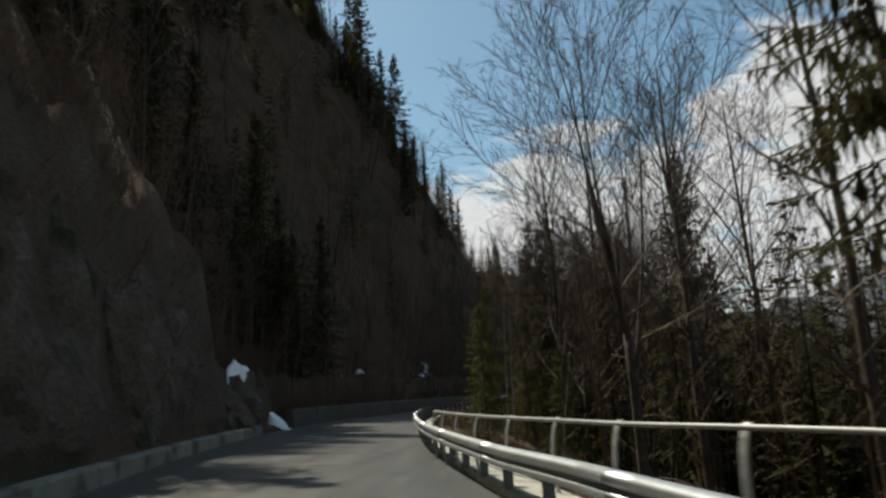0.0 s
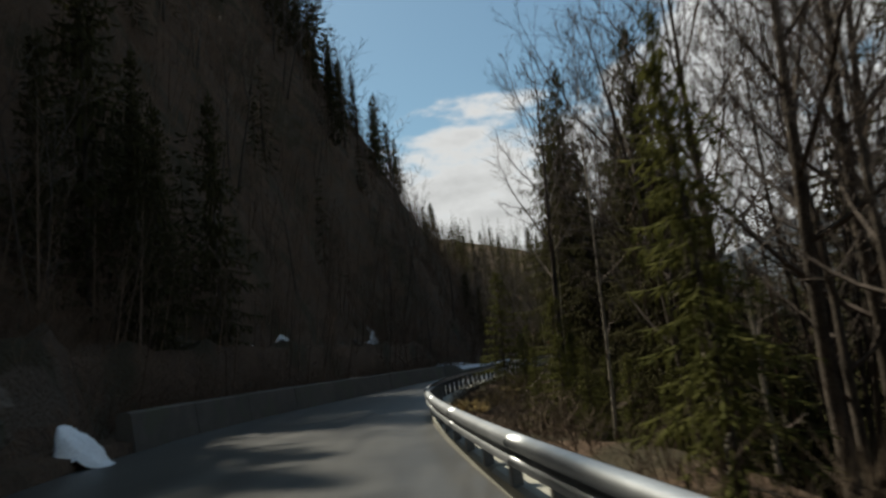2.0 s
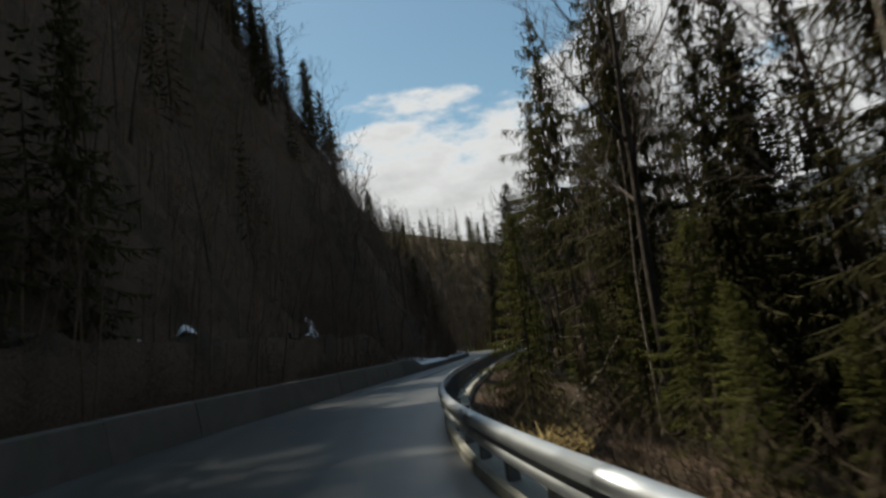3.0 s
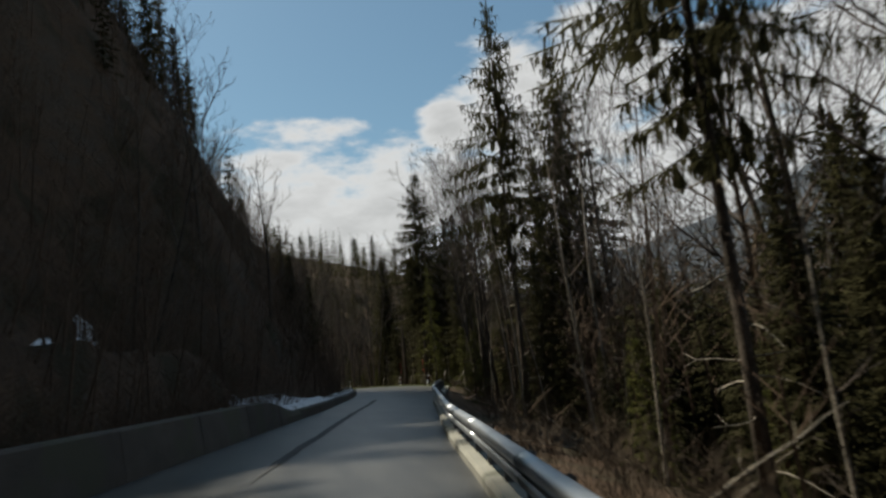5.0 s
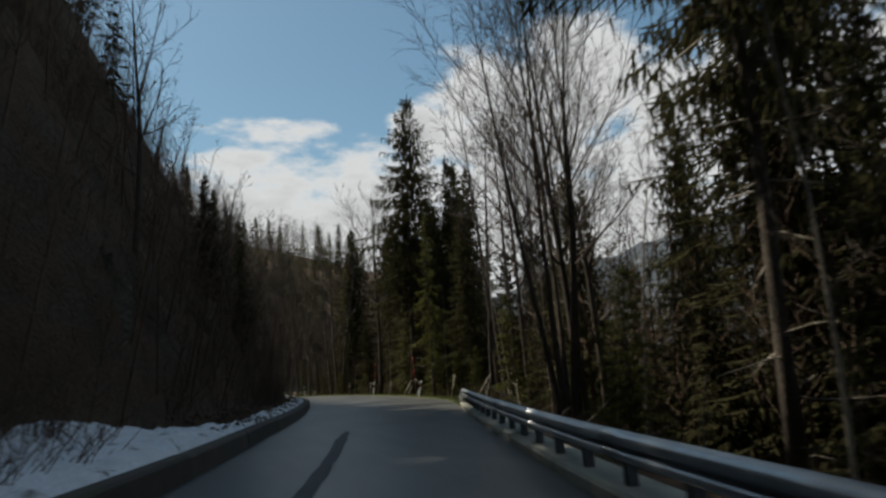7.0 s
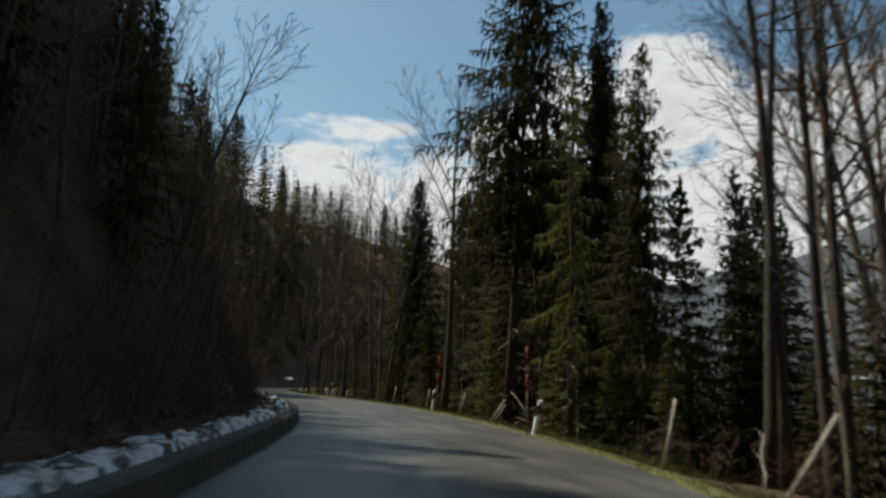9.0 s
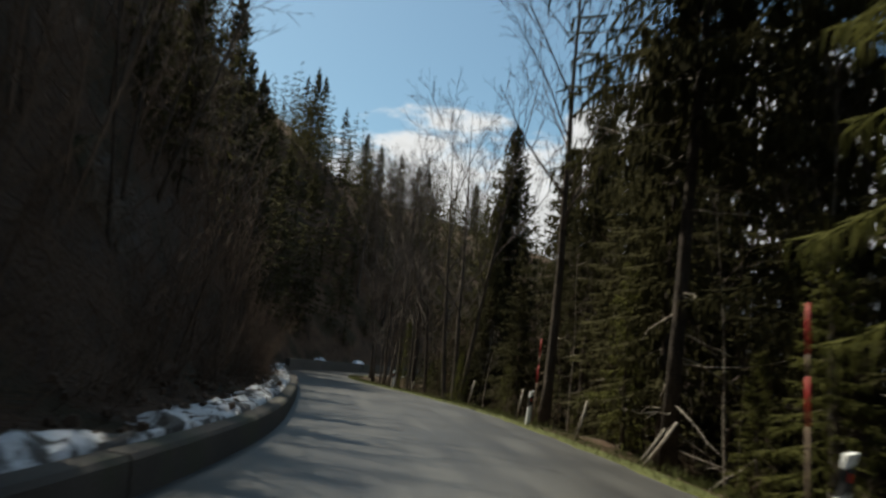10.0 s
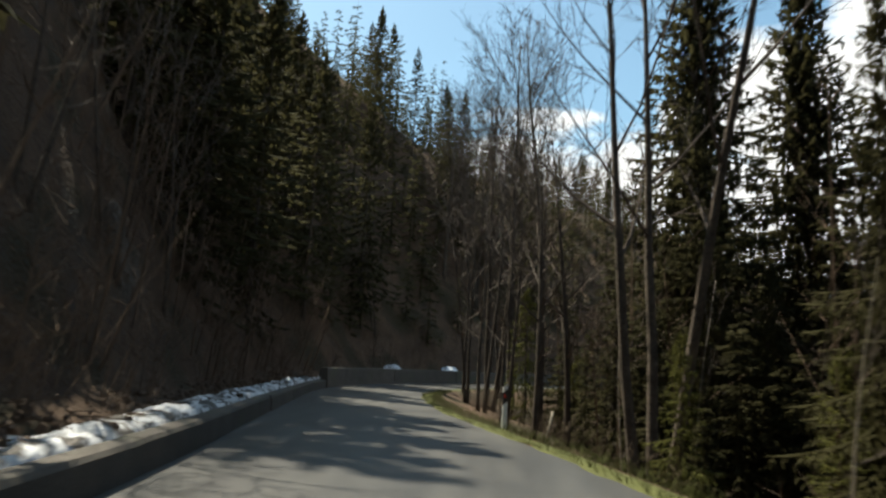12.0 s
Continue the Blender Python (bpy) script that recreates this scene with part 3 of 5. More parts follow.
# ---------------------------------------------------------------- rock and snow on the cut slope
def blob_patch(name, x, y, rx, ry, mat, label, category, lift=0.0, rise=0.12, seed=0, surface=None, kind=""):
    """An uneven cap that lies on the ground and thins out to its edge."""
    s = Soup()
    rings, spokes = 7, 26
    for r in range(rings + 1):
        for k in range(spokes):
            a = 2 * math.pi * k / spokes
            wob = 1 + 0.55 * noise.noise((math.cos(a) * 1.6 + seed, math.sin(a) * 1.6, seed * 0.7)) + 0.2 * noise.noise((math.cos(a) * 5, math.sin(a) * 5, seed))
            f = r / rings * wob
            px, py = x + math.cos(a) * rx * f, y + math.sin(a) * ry * f
            g = (surface or ground_z)(px, py)
            z = g + lift + rise * (1 - (r / rings) ** 2) + (0.05 + 0.22 * rise) * noise.noise((px * 2.6, py * 2.6, seed)) * (1 - r / rings) + 0.05 * noise.noise((px * 8, py * 8, seed)) * (1 - r / rings)
            if r == rings:
                z = g - 0.04
            s.v.append((px, py, z))
    for r in range(rings):
        for k in range(spokes):
            k2 = (k + 1) % spokes
            s.f.append((r * spokes + k, r * spokes + k2, (r + 1) * spokes + k2, (r + 1) * spokes + k))
    ob = s.make(name, mat, smooth=True)
    return tagged(ob, label, category, kind=kind)


def rock(name, x, y, z, sx, sy, sz, seed, label):
    bm = bmesh.new()
    bmesh.ops.create_icosphere(bm, subdivisions=4, radius=1)
    for v in bm.verts:
        c = v.co
        near, second = noise.voronoi((c.x * 1.5 + seed, c.y * 1.5, c.z * 1.1))[0][:2]
        k = 0.72 + 0.22 * min(1, (second - near) * 2) + 0.35 * noise.noise((c.x * 1.3 + seed, c.y * 1.3, c.z * 1.3)) + 0.30 * abs(noise.noise((c.x * 2.4 + seed, c.y * 2.4, c.z * 2.4))) + 0.16 * abs(noise.noise((c.x * 6, c.y * 6, c.z * 6 + seed)))
        v.co = Vector((c.x * sx, c.y * sy, c.z * sz)) * k + Vector((x, y, z))
    me = bpy.data.meshes.new(name)
    bm.to_mesh(me)
    bm.free()
    me.materials.append(ROCK)
    return tagged(new(name, me), label, "rock")


def upper_face(ob):
    """The height of an object's upper face at x, y."""
    tree = BVHTree.FromPolygons([v.co for v in ob.data.vertices], [p.vertices for p in ob.data.polygons])

    def top(x, y):
        hit = tree.ray_cast(Vector((x, y, 50)), Vector((0, 0, -1)))[0]
        return hit.z if hit else ground_z(x, y)
    return top


outcrop = rock("rock_outcrop", -9.75, 22.5, 1.1, 1.25, 2.3, 1.9, 3, "dark rock outcrop that overhangs the kerb, snow on top")
SNOW_SPOTS = [(-9.6, 22.6, 0.5, 0.9, .25), (-11.0, 47.4, 0.5, 0.8, .4), (-10.0, 50.85, 0.5, 1.2, .32), (-7.25, 67.5, 0.42, 1.5, .3), (-7.6, 75.2, 0.45, 1.5, .35),
              (5.4, 177.5, 0.9, 1.3, .62), (9.2, 184.0, 0.9, 1.3, .66)]
for i, (x, y, rx, ry, up) in enumerate(SNOW_SPOTS):
    blob_patch("snow_patch", x, y, rx, ry, CLEAN_SNOW, "small patch of old white snow on a rock ledge", "snow patch", seed=i * 1.7 + 1, rise=up, kind="stuff",
               surface=(lambda a, b: 0.55) if y > 170 else upper_face(outcrop) if y < 24 else None)


def leaning(x, y):
    """Snow that leans against the bank and breaks off towards the road."""
    out = math.hypot((x + 9.1) / 0.55, (y - 26.9) / 0.7)
    return 0.02 + 0.95 * max(0.0, min(1.0, -8.6 - x)) * (1 - smoothstep(0.72, 0.98, out))


blob_patch("snow_patch", -9.1, 26.9, 0.55, 0.7, CLEAN_SNOW, "fallen slab of old white snow at the foot of an outcrop", "snow patch", rise=0.08, seed=4.4, surface=leaning, kind="stuff")


for i, (x, y, r) in enumerate(((16.0, 137.5, .45), (16.7, 139.6, .6), (15.4, 141.0, .4), (17.3, 136.0, .5), (16.9, 142.6, .55), (15.6, 134.2, .4), (18.0, 145.0, .7))):
    blob_patch("snow_patch", x, y, r, r * 1.3, CLEAN_SNOW, "last patch of snow on a brown forest floor", "snow patch", seed=i * 2.3 + 40, rise=.12, kind="stuff")


def snow_bank(y0, y1, mat, label):
    """Old snow that lies behind the kerb, uneven towards the slope."""
    s = Soup()
    ys = list(np.arange(y0, y1 + 0.01, 0.25))
    us = [0, .06, .15, .28, .42, .56, .70, .82, .92, 1.0]
    for y in ys:
        d, side = heading(left, y)
        width = 0.82 + 1.6 * (1 - smoothstep(78, 88, y)) + 0.45 * noise.noise((y * 0.35, 0, 2)) + 0.35 * noise.noise((y * 1.6, 3, 2))
        width *= smoothstep(71.5, 73.5, y) * (1 - smoothstep(157, 161, y))
        gap = smoothstep(0.30, 0.42, noise.noise((y * 0.22, 8, 8)))
        width = max(0.06, width * (1 - 0.75 * gap))
        for u in us:
            o = 0.29 + u * width
            p = Vector((left(y), y, 0)) - side * o
            thick = 0.09 * math.sin(math.pi * min(1, u * 0.9 + 0.12)) + 0.13 * noise.noise((p.x * 1.9, p.y * 1.9, 4)) + 0.12 * noise.noise((p.x * 5, p.y * 5, 1))
            z = max(ground_z(p.x, p.y) if o > 0.5 else 0.3, 0.3) + max(-0.10, thick) * (1 - u ** 4) + 0.05 + 0.28 * u * (1 - smoothstep(80, 88, y))
            if u in (0, 1.0):
                z -= 0.14
            s.v.append((p.x, p.y, z))
    w = len(us)
    for i in range(len(ys) - 1):
        for j in range(w - 1):
            a = i * w + j
            s.f.append((a, a + w, a + w + 1, a + 1))
    tagged(s.make("snow_bank", mat, smooth=True), label, "snow bank", kind="stuff")


snow_bank(71.5, 87.0, FIRM_SNOW, "broad bank of firm old snow between a kerb and a rock wall")
snow_bank(87.0, 161.0, SNOW, "narrow dirty old snow bank with twigs behind a kerb")


for i, y in enumerate(range(-2, 20, 4)):
    cliff = rock("cliff", left(y) - 1.75 - .3 * math.sin(i * 1.7), y + 0.6 * math.sin(i * 2.1), 2.4 + .5 * math.sin(i * 3.1), 1.0, 2.2, 3.0 + .5 * math.sin(i), 11 + i, "dark wet cliff above a low kerb")
    cliff["kind"] = "structure"
for i, (y, d, z, k) in enumerate(((87.5, 4.2, 2.6, 1.25), (93.0, 5.4, 4.6, 1.0), (101.0, 4.6, 3.4, 1.0), (109.0, 4.4, 3.0, 1.1), (116.5, 4.0, 2.6, 1.0), (136.5, 4.9, 4.0, 0.75), (143.0, 4.0, 2.6, 0.8))):
    rock("rock_rib", left(y) - d, y, z, 1.0 * k, 1.5 * k, 2.1 * k, 210 + i * 3, "dark rock rib that juts from a steep brushy bank")
# the cut rock face: broken slabs that stand out of the bank behind the barrier
_r = random.Random(61)
y = 27.5
while y < 69:
    d = _r.uniform(1.35, 1.9) + 2.1 * smoothstep(27, 36, y)
    k = _r.uniform(.75, 1.35)
    rock("rock_slab", left(y) - d - .25, y, _r.uniform(.6, 1.3), .62 * k, 1.25 * k, .85 * k * _r.uniform(.75, 1.1), 50 + y, "dark broken rock slab in a roadside cutting")
    if _r.random() < .6 and min(abs(y - q) for q in (24, 47.2, 50.75, 67.5)) > 2.5:
        rock("rock_slab", left(y) - d - 1.5, y + _r.uniform(-1, 1), _r.uniform(2.0, 2.6), .7 * k, 1.2 * k, .8 * k, 150 + y, "dark broken rock slab in a roadside cutting")
    y += _r.uniform(1.3, 2.4)


# ---------------------------------------------------------------- trees
def spruce_meshes(name, seed, h, radius, step, per_whorl, pitch, needle, tassel, bare_to=0.12, ragged=0.25, needles=None, snags=0, tassels=2, droop=1.0, core=1):
    """A spruce: whorls of boughs that sag and turn up at their tips, flat fans of twigs and hanging needle tassels."""
    rnd = random.Random(seed)
    t, c, dead = Soup(), Soup(), Soup()
    n = 7
    bend = [Vector((rnd.uniform(-.02, .02) * h * (i / n) ** 1.5 * 0.4, rnd.uniform(-.02, .02) * h * (i / n) ** 1.5 * 0.4, 0)) for i in range(n + 1)]
    spine = [Vector((0, 0, h * i / n - 0.4 * (i == 0))) + bend[i] for i in range(n + 1)]
    r0 = 0.0062 * h + 0.025
    t.tube(spine, [r0 * (1 - 0.95 * i / n) * (1.25 if i == 0 else 1) for i in range(n + 1)], sides=8)

    def axis(z):
        k = max(0, min(n - 1, int(z / h * n)))
        return spine[k].lerp(spine[k + 1], min(1, max(0, z / h * n - k)))

    for _ in range(snags):
        a = rnd.random() * 6.283
        o = axis(h * rnd.uniform(.03, bare_to + .22))
        dead.snag(o, (math.cos(a), math.sin(a), rnd.uniform(-.35, .12)), rnd.uniform(.5, 2.0) * (radius / 3.4), .021, rnd)
    z = bare_to * h
    phase = rnd.random() * 6.28
    down = Vector((0, 0, -1))
    while z < h * 0.985:
        f = (z / h - bare_to) / (1 - bare_to)
        reach = radius * ((1 - f) ** 0.82) * min(1, 0.55 + f * 3.0) + 0.10
        for b in range(per_whorl):
            if rnd.random() < 0.22 * ragged:
                continue
            a = phase + 6.283 * b / per_whorl + rnd.uniform(-.35, .35)
            l = reach * rnd.uniform(1 - ragged, 1 + ragged * 0.6)
            d = Vector((math.cos(a), math.sin(a), 0))
            sd = Vector((-d.y, d.x, 0))
            o = axis(z + rnd.uniform(-.35, .35) * step)
            up = -.22 * droop + 0.85 * f * f + rnd.uniform(-.12, .10)
            sag, lift = .34 * droop * (1 - .6 * f), .30 * droop * (1 - .5 * f)

            def along(s):
                return o + d * l * s + Vector((0, 0, l * (up * s - sag * s * s + lift * s ** 3)))

            t.cone(o, along(.55), 0.006 + 0.006 * l)
            for s0, s1 in ((.12, .42), (.36, .72), (.66, 1.03)):
                p, q = along(s0), along(s1)
                c.spray(p, (q - p).normalized(), sd, (q - p).length, needle * 1.5, 0)
            for g in ((.14, .34) if core and f < .85 else ()):
                w = Vector((rnd.uniform(-1, 1), rnd.uniform(-1, 1), 0)).normalized()
                c.spray(along(g), Vector((rnd.uniform(-.3, .3), rnd.uniform(-.3, .3), -1)).normalized(), w, step * rnd.uniform(.9, 1.4), l * .13, 0)
            ns = max(2, int(l / pitch))
            for k in range(ns):
                s = .10 + .88 * (k + rnd.random() * .8) / ns
                p = along(s)
                tw = (.10 + .40 * l * (1 - s) ** .8 * min(1, .3 + 2 * s)) * rnd.uniform(.7, 1.25)
                fade = 1 - .45 * s
                for sgn in (-1, 1):
                    dd = (d * rnd.uniform(.45, .85) + sd * sgn * rnd.uniform(.55, 1) + down * rnd.uniform(.02, .34) * droop).normalized()
                    c.spray(p, dd, d, tw, needle * rnd.uniform(.8, 1.3), tw * .22)
                    m = max(1, min(tassels, int(tw / .16)))
                    for i in range(m):
                        g = (i + rnd.uniform(.3, 1)) / m
                        q = p + dd * tw * g + down * tw * .22 * g * g
                        c.tassel(q, Vector((rnd.uniform(-.2, .2), rnd.uniform(-.2, .2), -1)).normalized(), (d * rnd.uniform(-1, 1) + sd * rnd.uniform(-1, 1) + d * .01).normalized(),
                                 tassel * rnd.uniform(.45, 1.25) * fade, needle * .9)
                c.tassel(p, Vector((rnd.uniform(-.15, .15), rnd.uniform(-.15, .15), -1)).normalized(), sd, tassel * rnd.uniform(.5, 1.3) * fade, needle)
        phase += 0.9
        z += step * rnd.uniform(.8, 1.2) * (1.0 - 0.45 * f)
    top = Vector(spine[-1])
    c.spray(top - Vector((0, 0, .6)), Vector((0, 0, 1)), Vector((1, 0, 0)), 0.9, needle * 1.2, 0)
    c.spray(top - Vector((0, 0, .6)), Vector((0, 0, 1)), Vector((0, 1, 0)), 0.9, needle * 1.2, 0)
    return (name, t, c, needles or NEEDLES, dead)


def bare_meshes(name, seed, h, limbs, wide, dens=1.5, fine=3.0, stems=1, bark=None, low=0.3, fine_r=0.008, fork=0.0, girth=1.0, flare=(62, 24), subs=2):
    """A leafless broadleaf tree: stems that fork into limbs, branches and twigs, which fill a rounded crown."""
    rnd = random.Random(seed)
    t, c = Soup(), Soup()

    def wander(p, d, length, n, wob, rise):
        pts = [Vector(p)]
        d = Vector(d).normalized()
        for _ in range(n):
            d = (d + Vector((rnd.uniform(-wob, wob), rnd.uniform(-wob, wob), rnd.uniform(-wob, wob) * 0.6 + rise))).normalized()
            pts.append(pts[-1] + d * length / n)
        return pts

    def at(pts, f):
        k = min(len(pts) - 2, int(f * (len(pts) - 1)))
        return pts[k].lerp(pts[k + 1], f * (len(pts) - 1) - k), (pts[k + 1] - pts[k]).normalized()

    def off(d, angle, a):
        x = d.orthogonal().normalized()
        y = d.cross(x)
        return (d * math.cos(angle) + (x * math.cos(a) + y * math.sin(a)) * math.sin(angle)).normalized()

    def shell(z):
        k = (z / h - .60) / .42
        return wide * max(.30, math.sqrt(max(0, 1 - k * k)))

    def bough(p, d, length, r):
        """A limb with branches, twigs and side twigs."""
        b1 = wander(p, d, length, 6, .13, .09)
        c.tube(b1, [max(fine_r, r * (1 - .8 * k / 6)) for k in range(7)], sides=4 if r > .03 else 3, cap=False)
        ga = rnd.random() * 6.28
        nk = int(3 + length * dens)
        for j in range(nk):
            g = .16 + .82 * (j + rnd.random() * .8) / nk
            p2, d2 = at(b1, min(.99, g))
            ga += 2.6 + rnd.uniform(-.6, .6)
            l2 = length * (.46 * (1 - g) + .13) * rnd.uniform(.65, 1.2)
            b2 = wander(p2, off(d2, rnd.uniform(.45, .9), ga), l2, 2, .2, .12)
            r2 = max(fine_r * 1.1, r * .38 * (1 - .6 * g))
            c.tube(b2, [r2, r2 * .7, fine_r * .7], sides=3, cap=False)
            nt = int(2 + l2 * fine)
            for q in range(nt):
                p3, d3 = at(b2, min(.99, .12 + .88 * (q + rnd.random()) / nt))
                dd = (off(d3, rnd.uniform(.35, .85), rnd.random() * 6.28) + Vector((0, 0, .12))).normalized()
                l3 = (.18 + l2 * .34) * rnd.uniform(.6, 1.25)
                e = p3 + dd * l3
                c.cone(p3, e, fine_r)
                for i in range(subs):
                    m = p3.lerp(e, rnd.uniform(.2, .8))
                    c.cone(m, m + off(dd, rnd.uniform(.4, .8), rnd.random() * 6.28) * l3 * .5, fine_r * .8)

    stock = None
    rs = (0.0095 * h + 0.02) * girth
    if fork:
        stock = wander((0, 0, -.5), (0, 0, 1), fork * h + .5, 6, 0.025, 0.03)
        t.tube(stock, [rs * (1.3 if i == 0 else 1 - 0.3 * i / 6) for i in range(7)], sides=8)
        for i in range(8):                              # dead boughs on the stock
            p, d = at(stock, .3 + .65 * i / 8)
            c.snag(p, off(d, rnd.uniform(1.0, 1.5), 2.4 * i), rnd.uniform(.8, 2.6), .02, rnd)
    for st in range(stems):
        a = 6.28 * st / stems + rnd.random()
        if fork:
            p, d = at(stock, .99 - .10 * (st % 3))
            lean = rnd.uniform(.10, .42) if stems > 1 else .05
            hh = h * (1 - fork) * rnd.uniform(.82, 1)
            trunk = wander(p, (math.cos(a) * lean, math.sin(a) * lean, 1), hh, 9, 0.06, 0.07)
            r0 = rs * .66 / max(1, stems) ** .3
            first = .10
        else:
            lean = 0.0 if stems == 1 else rnd.uniform(.06, .16)
            hh = h * (1 if st == 0 else rnd.uniform(.8, .97))
            base = Vector((math.cos(a), math.sin(a), 0)) * (0 if stems == 1 else 0.2) - Vector((0, 0, .5))
            trunk = wander(base, (math.cos(a) * lean, math.sin(a) * lean, 1), hh + 0.5, 9, 0.045, 0.05)
            r0 = rs * (1 if stems == 1 else .72)
            first = low
        t.tube(trunk, [max(.012, r0 * (1.25 if i == 0 and not fork else 1 - 0.9 * i / 9)) for i in range(10)], sides=7)
        ga = rnd.random() * 6.28
        for i in range(limbs):
            f = first + (0.96 - first) * (i + rnd.random() * 0.7) / limbs
            p, d = at(trunk, f)
            ga += 2.4 + rnd.uniform(-.5, .5)
            open_angle = radians(flare[0] + (flare[1] - flare[0]) * (f - first) / (1 - first) + rnd.uniform(-9, 9))
            room = shell(p.z) - math.hypot(p.x, p.y) * .5
            length = min(.42 * h, max(.8, room) / math.sin(max(.35, open_angle - .15))) * rnd.uniform(.75, 1.1) * (1 - .45 * max(0, f - .6))
            length = min(length, (h * 1.02 - p.z) / max(.3, math.cos(open_angle * .7)) + .3)
            bough(p, off(d, open_angle, ga), max(.5, length), max(fine_r * 1.8, r0 * (1 - .85 * f) * .5))
    return (name, t, c, bark or BARK, Soup())


LIB = {}


def library(kind, *entries):
    LIB[kind] = entries


def plant(kind, variant, x, y, z, scale=1.0, turn=0.0, lean=(0, 0), label="", group="", category="tree"):
    """Sets one tree: its root is an empty with a trunk and a crown that share their kind's meshes."""
    entry = LIB[kind][variant % len(LIB[kind])]
    name, t, c, mat, dead = entry
    key = (kind, variant % len(LIB[kind]))
    if key not in MESHES:
        is_spruce = "spruce" in kind
        tm, cm = bpy.data.meshes.new("trunk"), bpy.data.meshes.new("crown")
        first_dead, shift = len(t.f), len(t.v)
        t.v += dead.v
        t.f += [tuple(i + shift for i in f) for f in dead.f]
        for me, s, m in ((tm, t, BARK if is_spruce else mat), (cm, c, mat if is_spruce else TWIGS)):
            me.from_pydata([tuple(v) for v in s.v], [], s.f)
            me.update()
            me.materials.append(m)
        tm.polygons.foreach_set("use_smooth", [True] * len(tm.polygons))
        tm.materials.append(PALE_BARK)              # dead lower boughs
        tm.polygons.foreach_set("material_index", [int(i >= first_dead) for i in range(len(tm.polygons))])
        MESHES[key] = (tm, cm)
    tm, cm = MESHES[key]
    root = new(name)
    root.matrix_basis = pose(x, y, z, lean[0], lean[1], turn) @ Matrix.Scale(scale, 4)
    for nm, me in (("trunk", tm), ("crown", cm)):
        o = new(nm, me)
        o.parent = root
    return tagged(root, label, category, group)


MESHES = {}
library("spruce_near",
        spruce_meshes("spruce", 1, 18, 4.3, 0.52, 6, 0.26, 0.075, 0.40, bare_to=0.09, ragged=0.3, snags=16, tassels=3),
        spruce_meshes("spruce", 2, 18, 3.2, 0.48, 6, 0.26, 0.075, 0.52, bare_to=0.20, ragged=0.5, snags=26, tassels=3, droop=1.25),
        spruce_meshes("spruce", 3, 18, 3.0, 0.54, 5, 0.26, 0.07, 0.55, bare_to=0.36, ragged=0.6, snags=30, tassels=3, droop=1.3),
        spruce_meshes("spruce", 4, 18, 3.9, 0.50, 6, 0.26, 0.075, 0.50, bare_to=0.33, ragged=0.35, snags=34, tassels=3, droop=1.2))
library("spruce_mid",
        spruce_meshes("spruce", 5, 18, 3.6, 0.58, 6, 0.42, 0.115, 0.42, bare_to=0.06, ragged=0.3, snags=12),
        spruce_meshes("spruce", 6, 18, 3.1, 0.60, 5, 0.42, 0.115, 0.50, bare_to=0.12, ragged=0.5, snags=18, droop=1.2),
        spruce_meshes("spruce", 7, 18, 3.8, 0.44, 8, 0.40, 0.13, 0.36, bare_to=0.05, ragged=0.12))
library("spruce_slope",
        spruce_meshes("spruce", 8, 16, 3.1, 0.64, 5, 0.54, 0.15, 0.45, bare_to=0.10, ragged=0.4))
library("spruce_far",
        spruce_meshes("spruce", 11, 16, 3.2, 0.72, 6, 0.86, 0.23, 0.40, bare_to=0.05, tassels=1, core=0),
        spruce_meshes("spruce", 12, 16, 3.1, 0.74, 5, 0.86, 0.21, 0.45, bare_to=0.10, ragged=0.4, tassels=1, core=0),
        spruce_meshes("spruce", 13, 16, 2.8, 0.78, 5, 0.84, 0.21, 0.45, bare_to=0.15, ragged=0.4, tassels=1, core=0))
library("spruce_young",
        spruce_meshes("young_spruce", 21, 5, 1.35, 0.25, 5, 0.16, 0.045, 0.20, bare_to=0.03, core=0, needles=SUNLIT_NEEDLES),
        spruce_meshes("young_spruce", 22, 5, 1.1, 0.28, 5, 0.16, 0.045, 0.26, bare_to=0.10, core=0, ragged=0.5, needles=SUNLIT_NEEDLES, snags=6, droop=1.3))
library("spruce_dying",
        spruce_meshes("dying_spruce", 25, 12, 1.25, 0.55, 4, 0.16, 0.05, 0.55, bare_to=0.20, core=0, ragged=0.7, needles=SUNLIT_NEEDLES, snags=34, tassels=3, droop=1.9))
library("bare_near",
        bare_meshes("bare_tree", 31, 14, 15, 3.9, low=0.30),
        bare_meshes("bare_tree", 32, 14, 15, 2.7, low=0.28),
        bare_meshes("bare_tree", 33, 15, 8, 3.4, stems=3, low=0.32, fine=2.4, flare=(50, 22)),
        bare_meshes("bare_tree", 34, 14, 15, 2.3, low=0.38, flare=(52, 20)),
        bare_meshes("bare_tree", 35, 14, 8, 3.9, stems=5, low=0.34, fine=2.2, dens=1.3, flare=(46, 18), girth=.9),
        bare_meshes("bare_tree", 36, 14, 8, 3.9, stems=4, fork=0.34, fine=2.6, flare=(66, 26), girth=.95),
        bare_meshes("bare_tree", 37, 16, 9, 2.8, low=0.50, dens=1.2, girth=.82, flare=(78, 34)))
library("bare_pale",
        bare_meshes("pale_bare_tree", 41, 11, 13, 1.7, dens=1.4, fine=2.5, low=0.12, bark=PALE_BARK, girth=0.55, flare=(70, 30), subs=1),
        bare_meshes("pale_bare_tree", 42, 9, 11, 1.6, dens=1.4, fine=2.5, low=0.10, bark=PALE_BARK, girth=0.55, flare=(75, 30), subs=1))
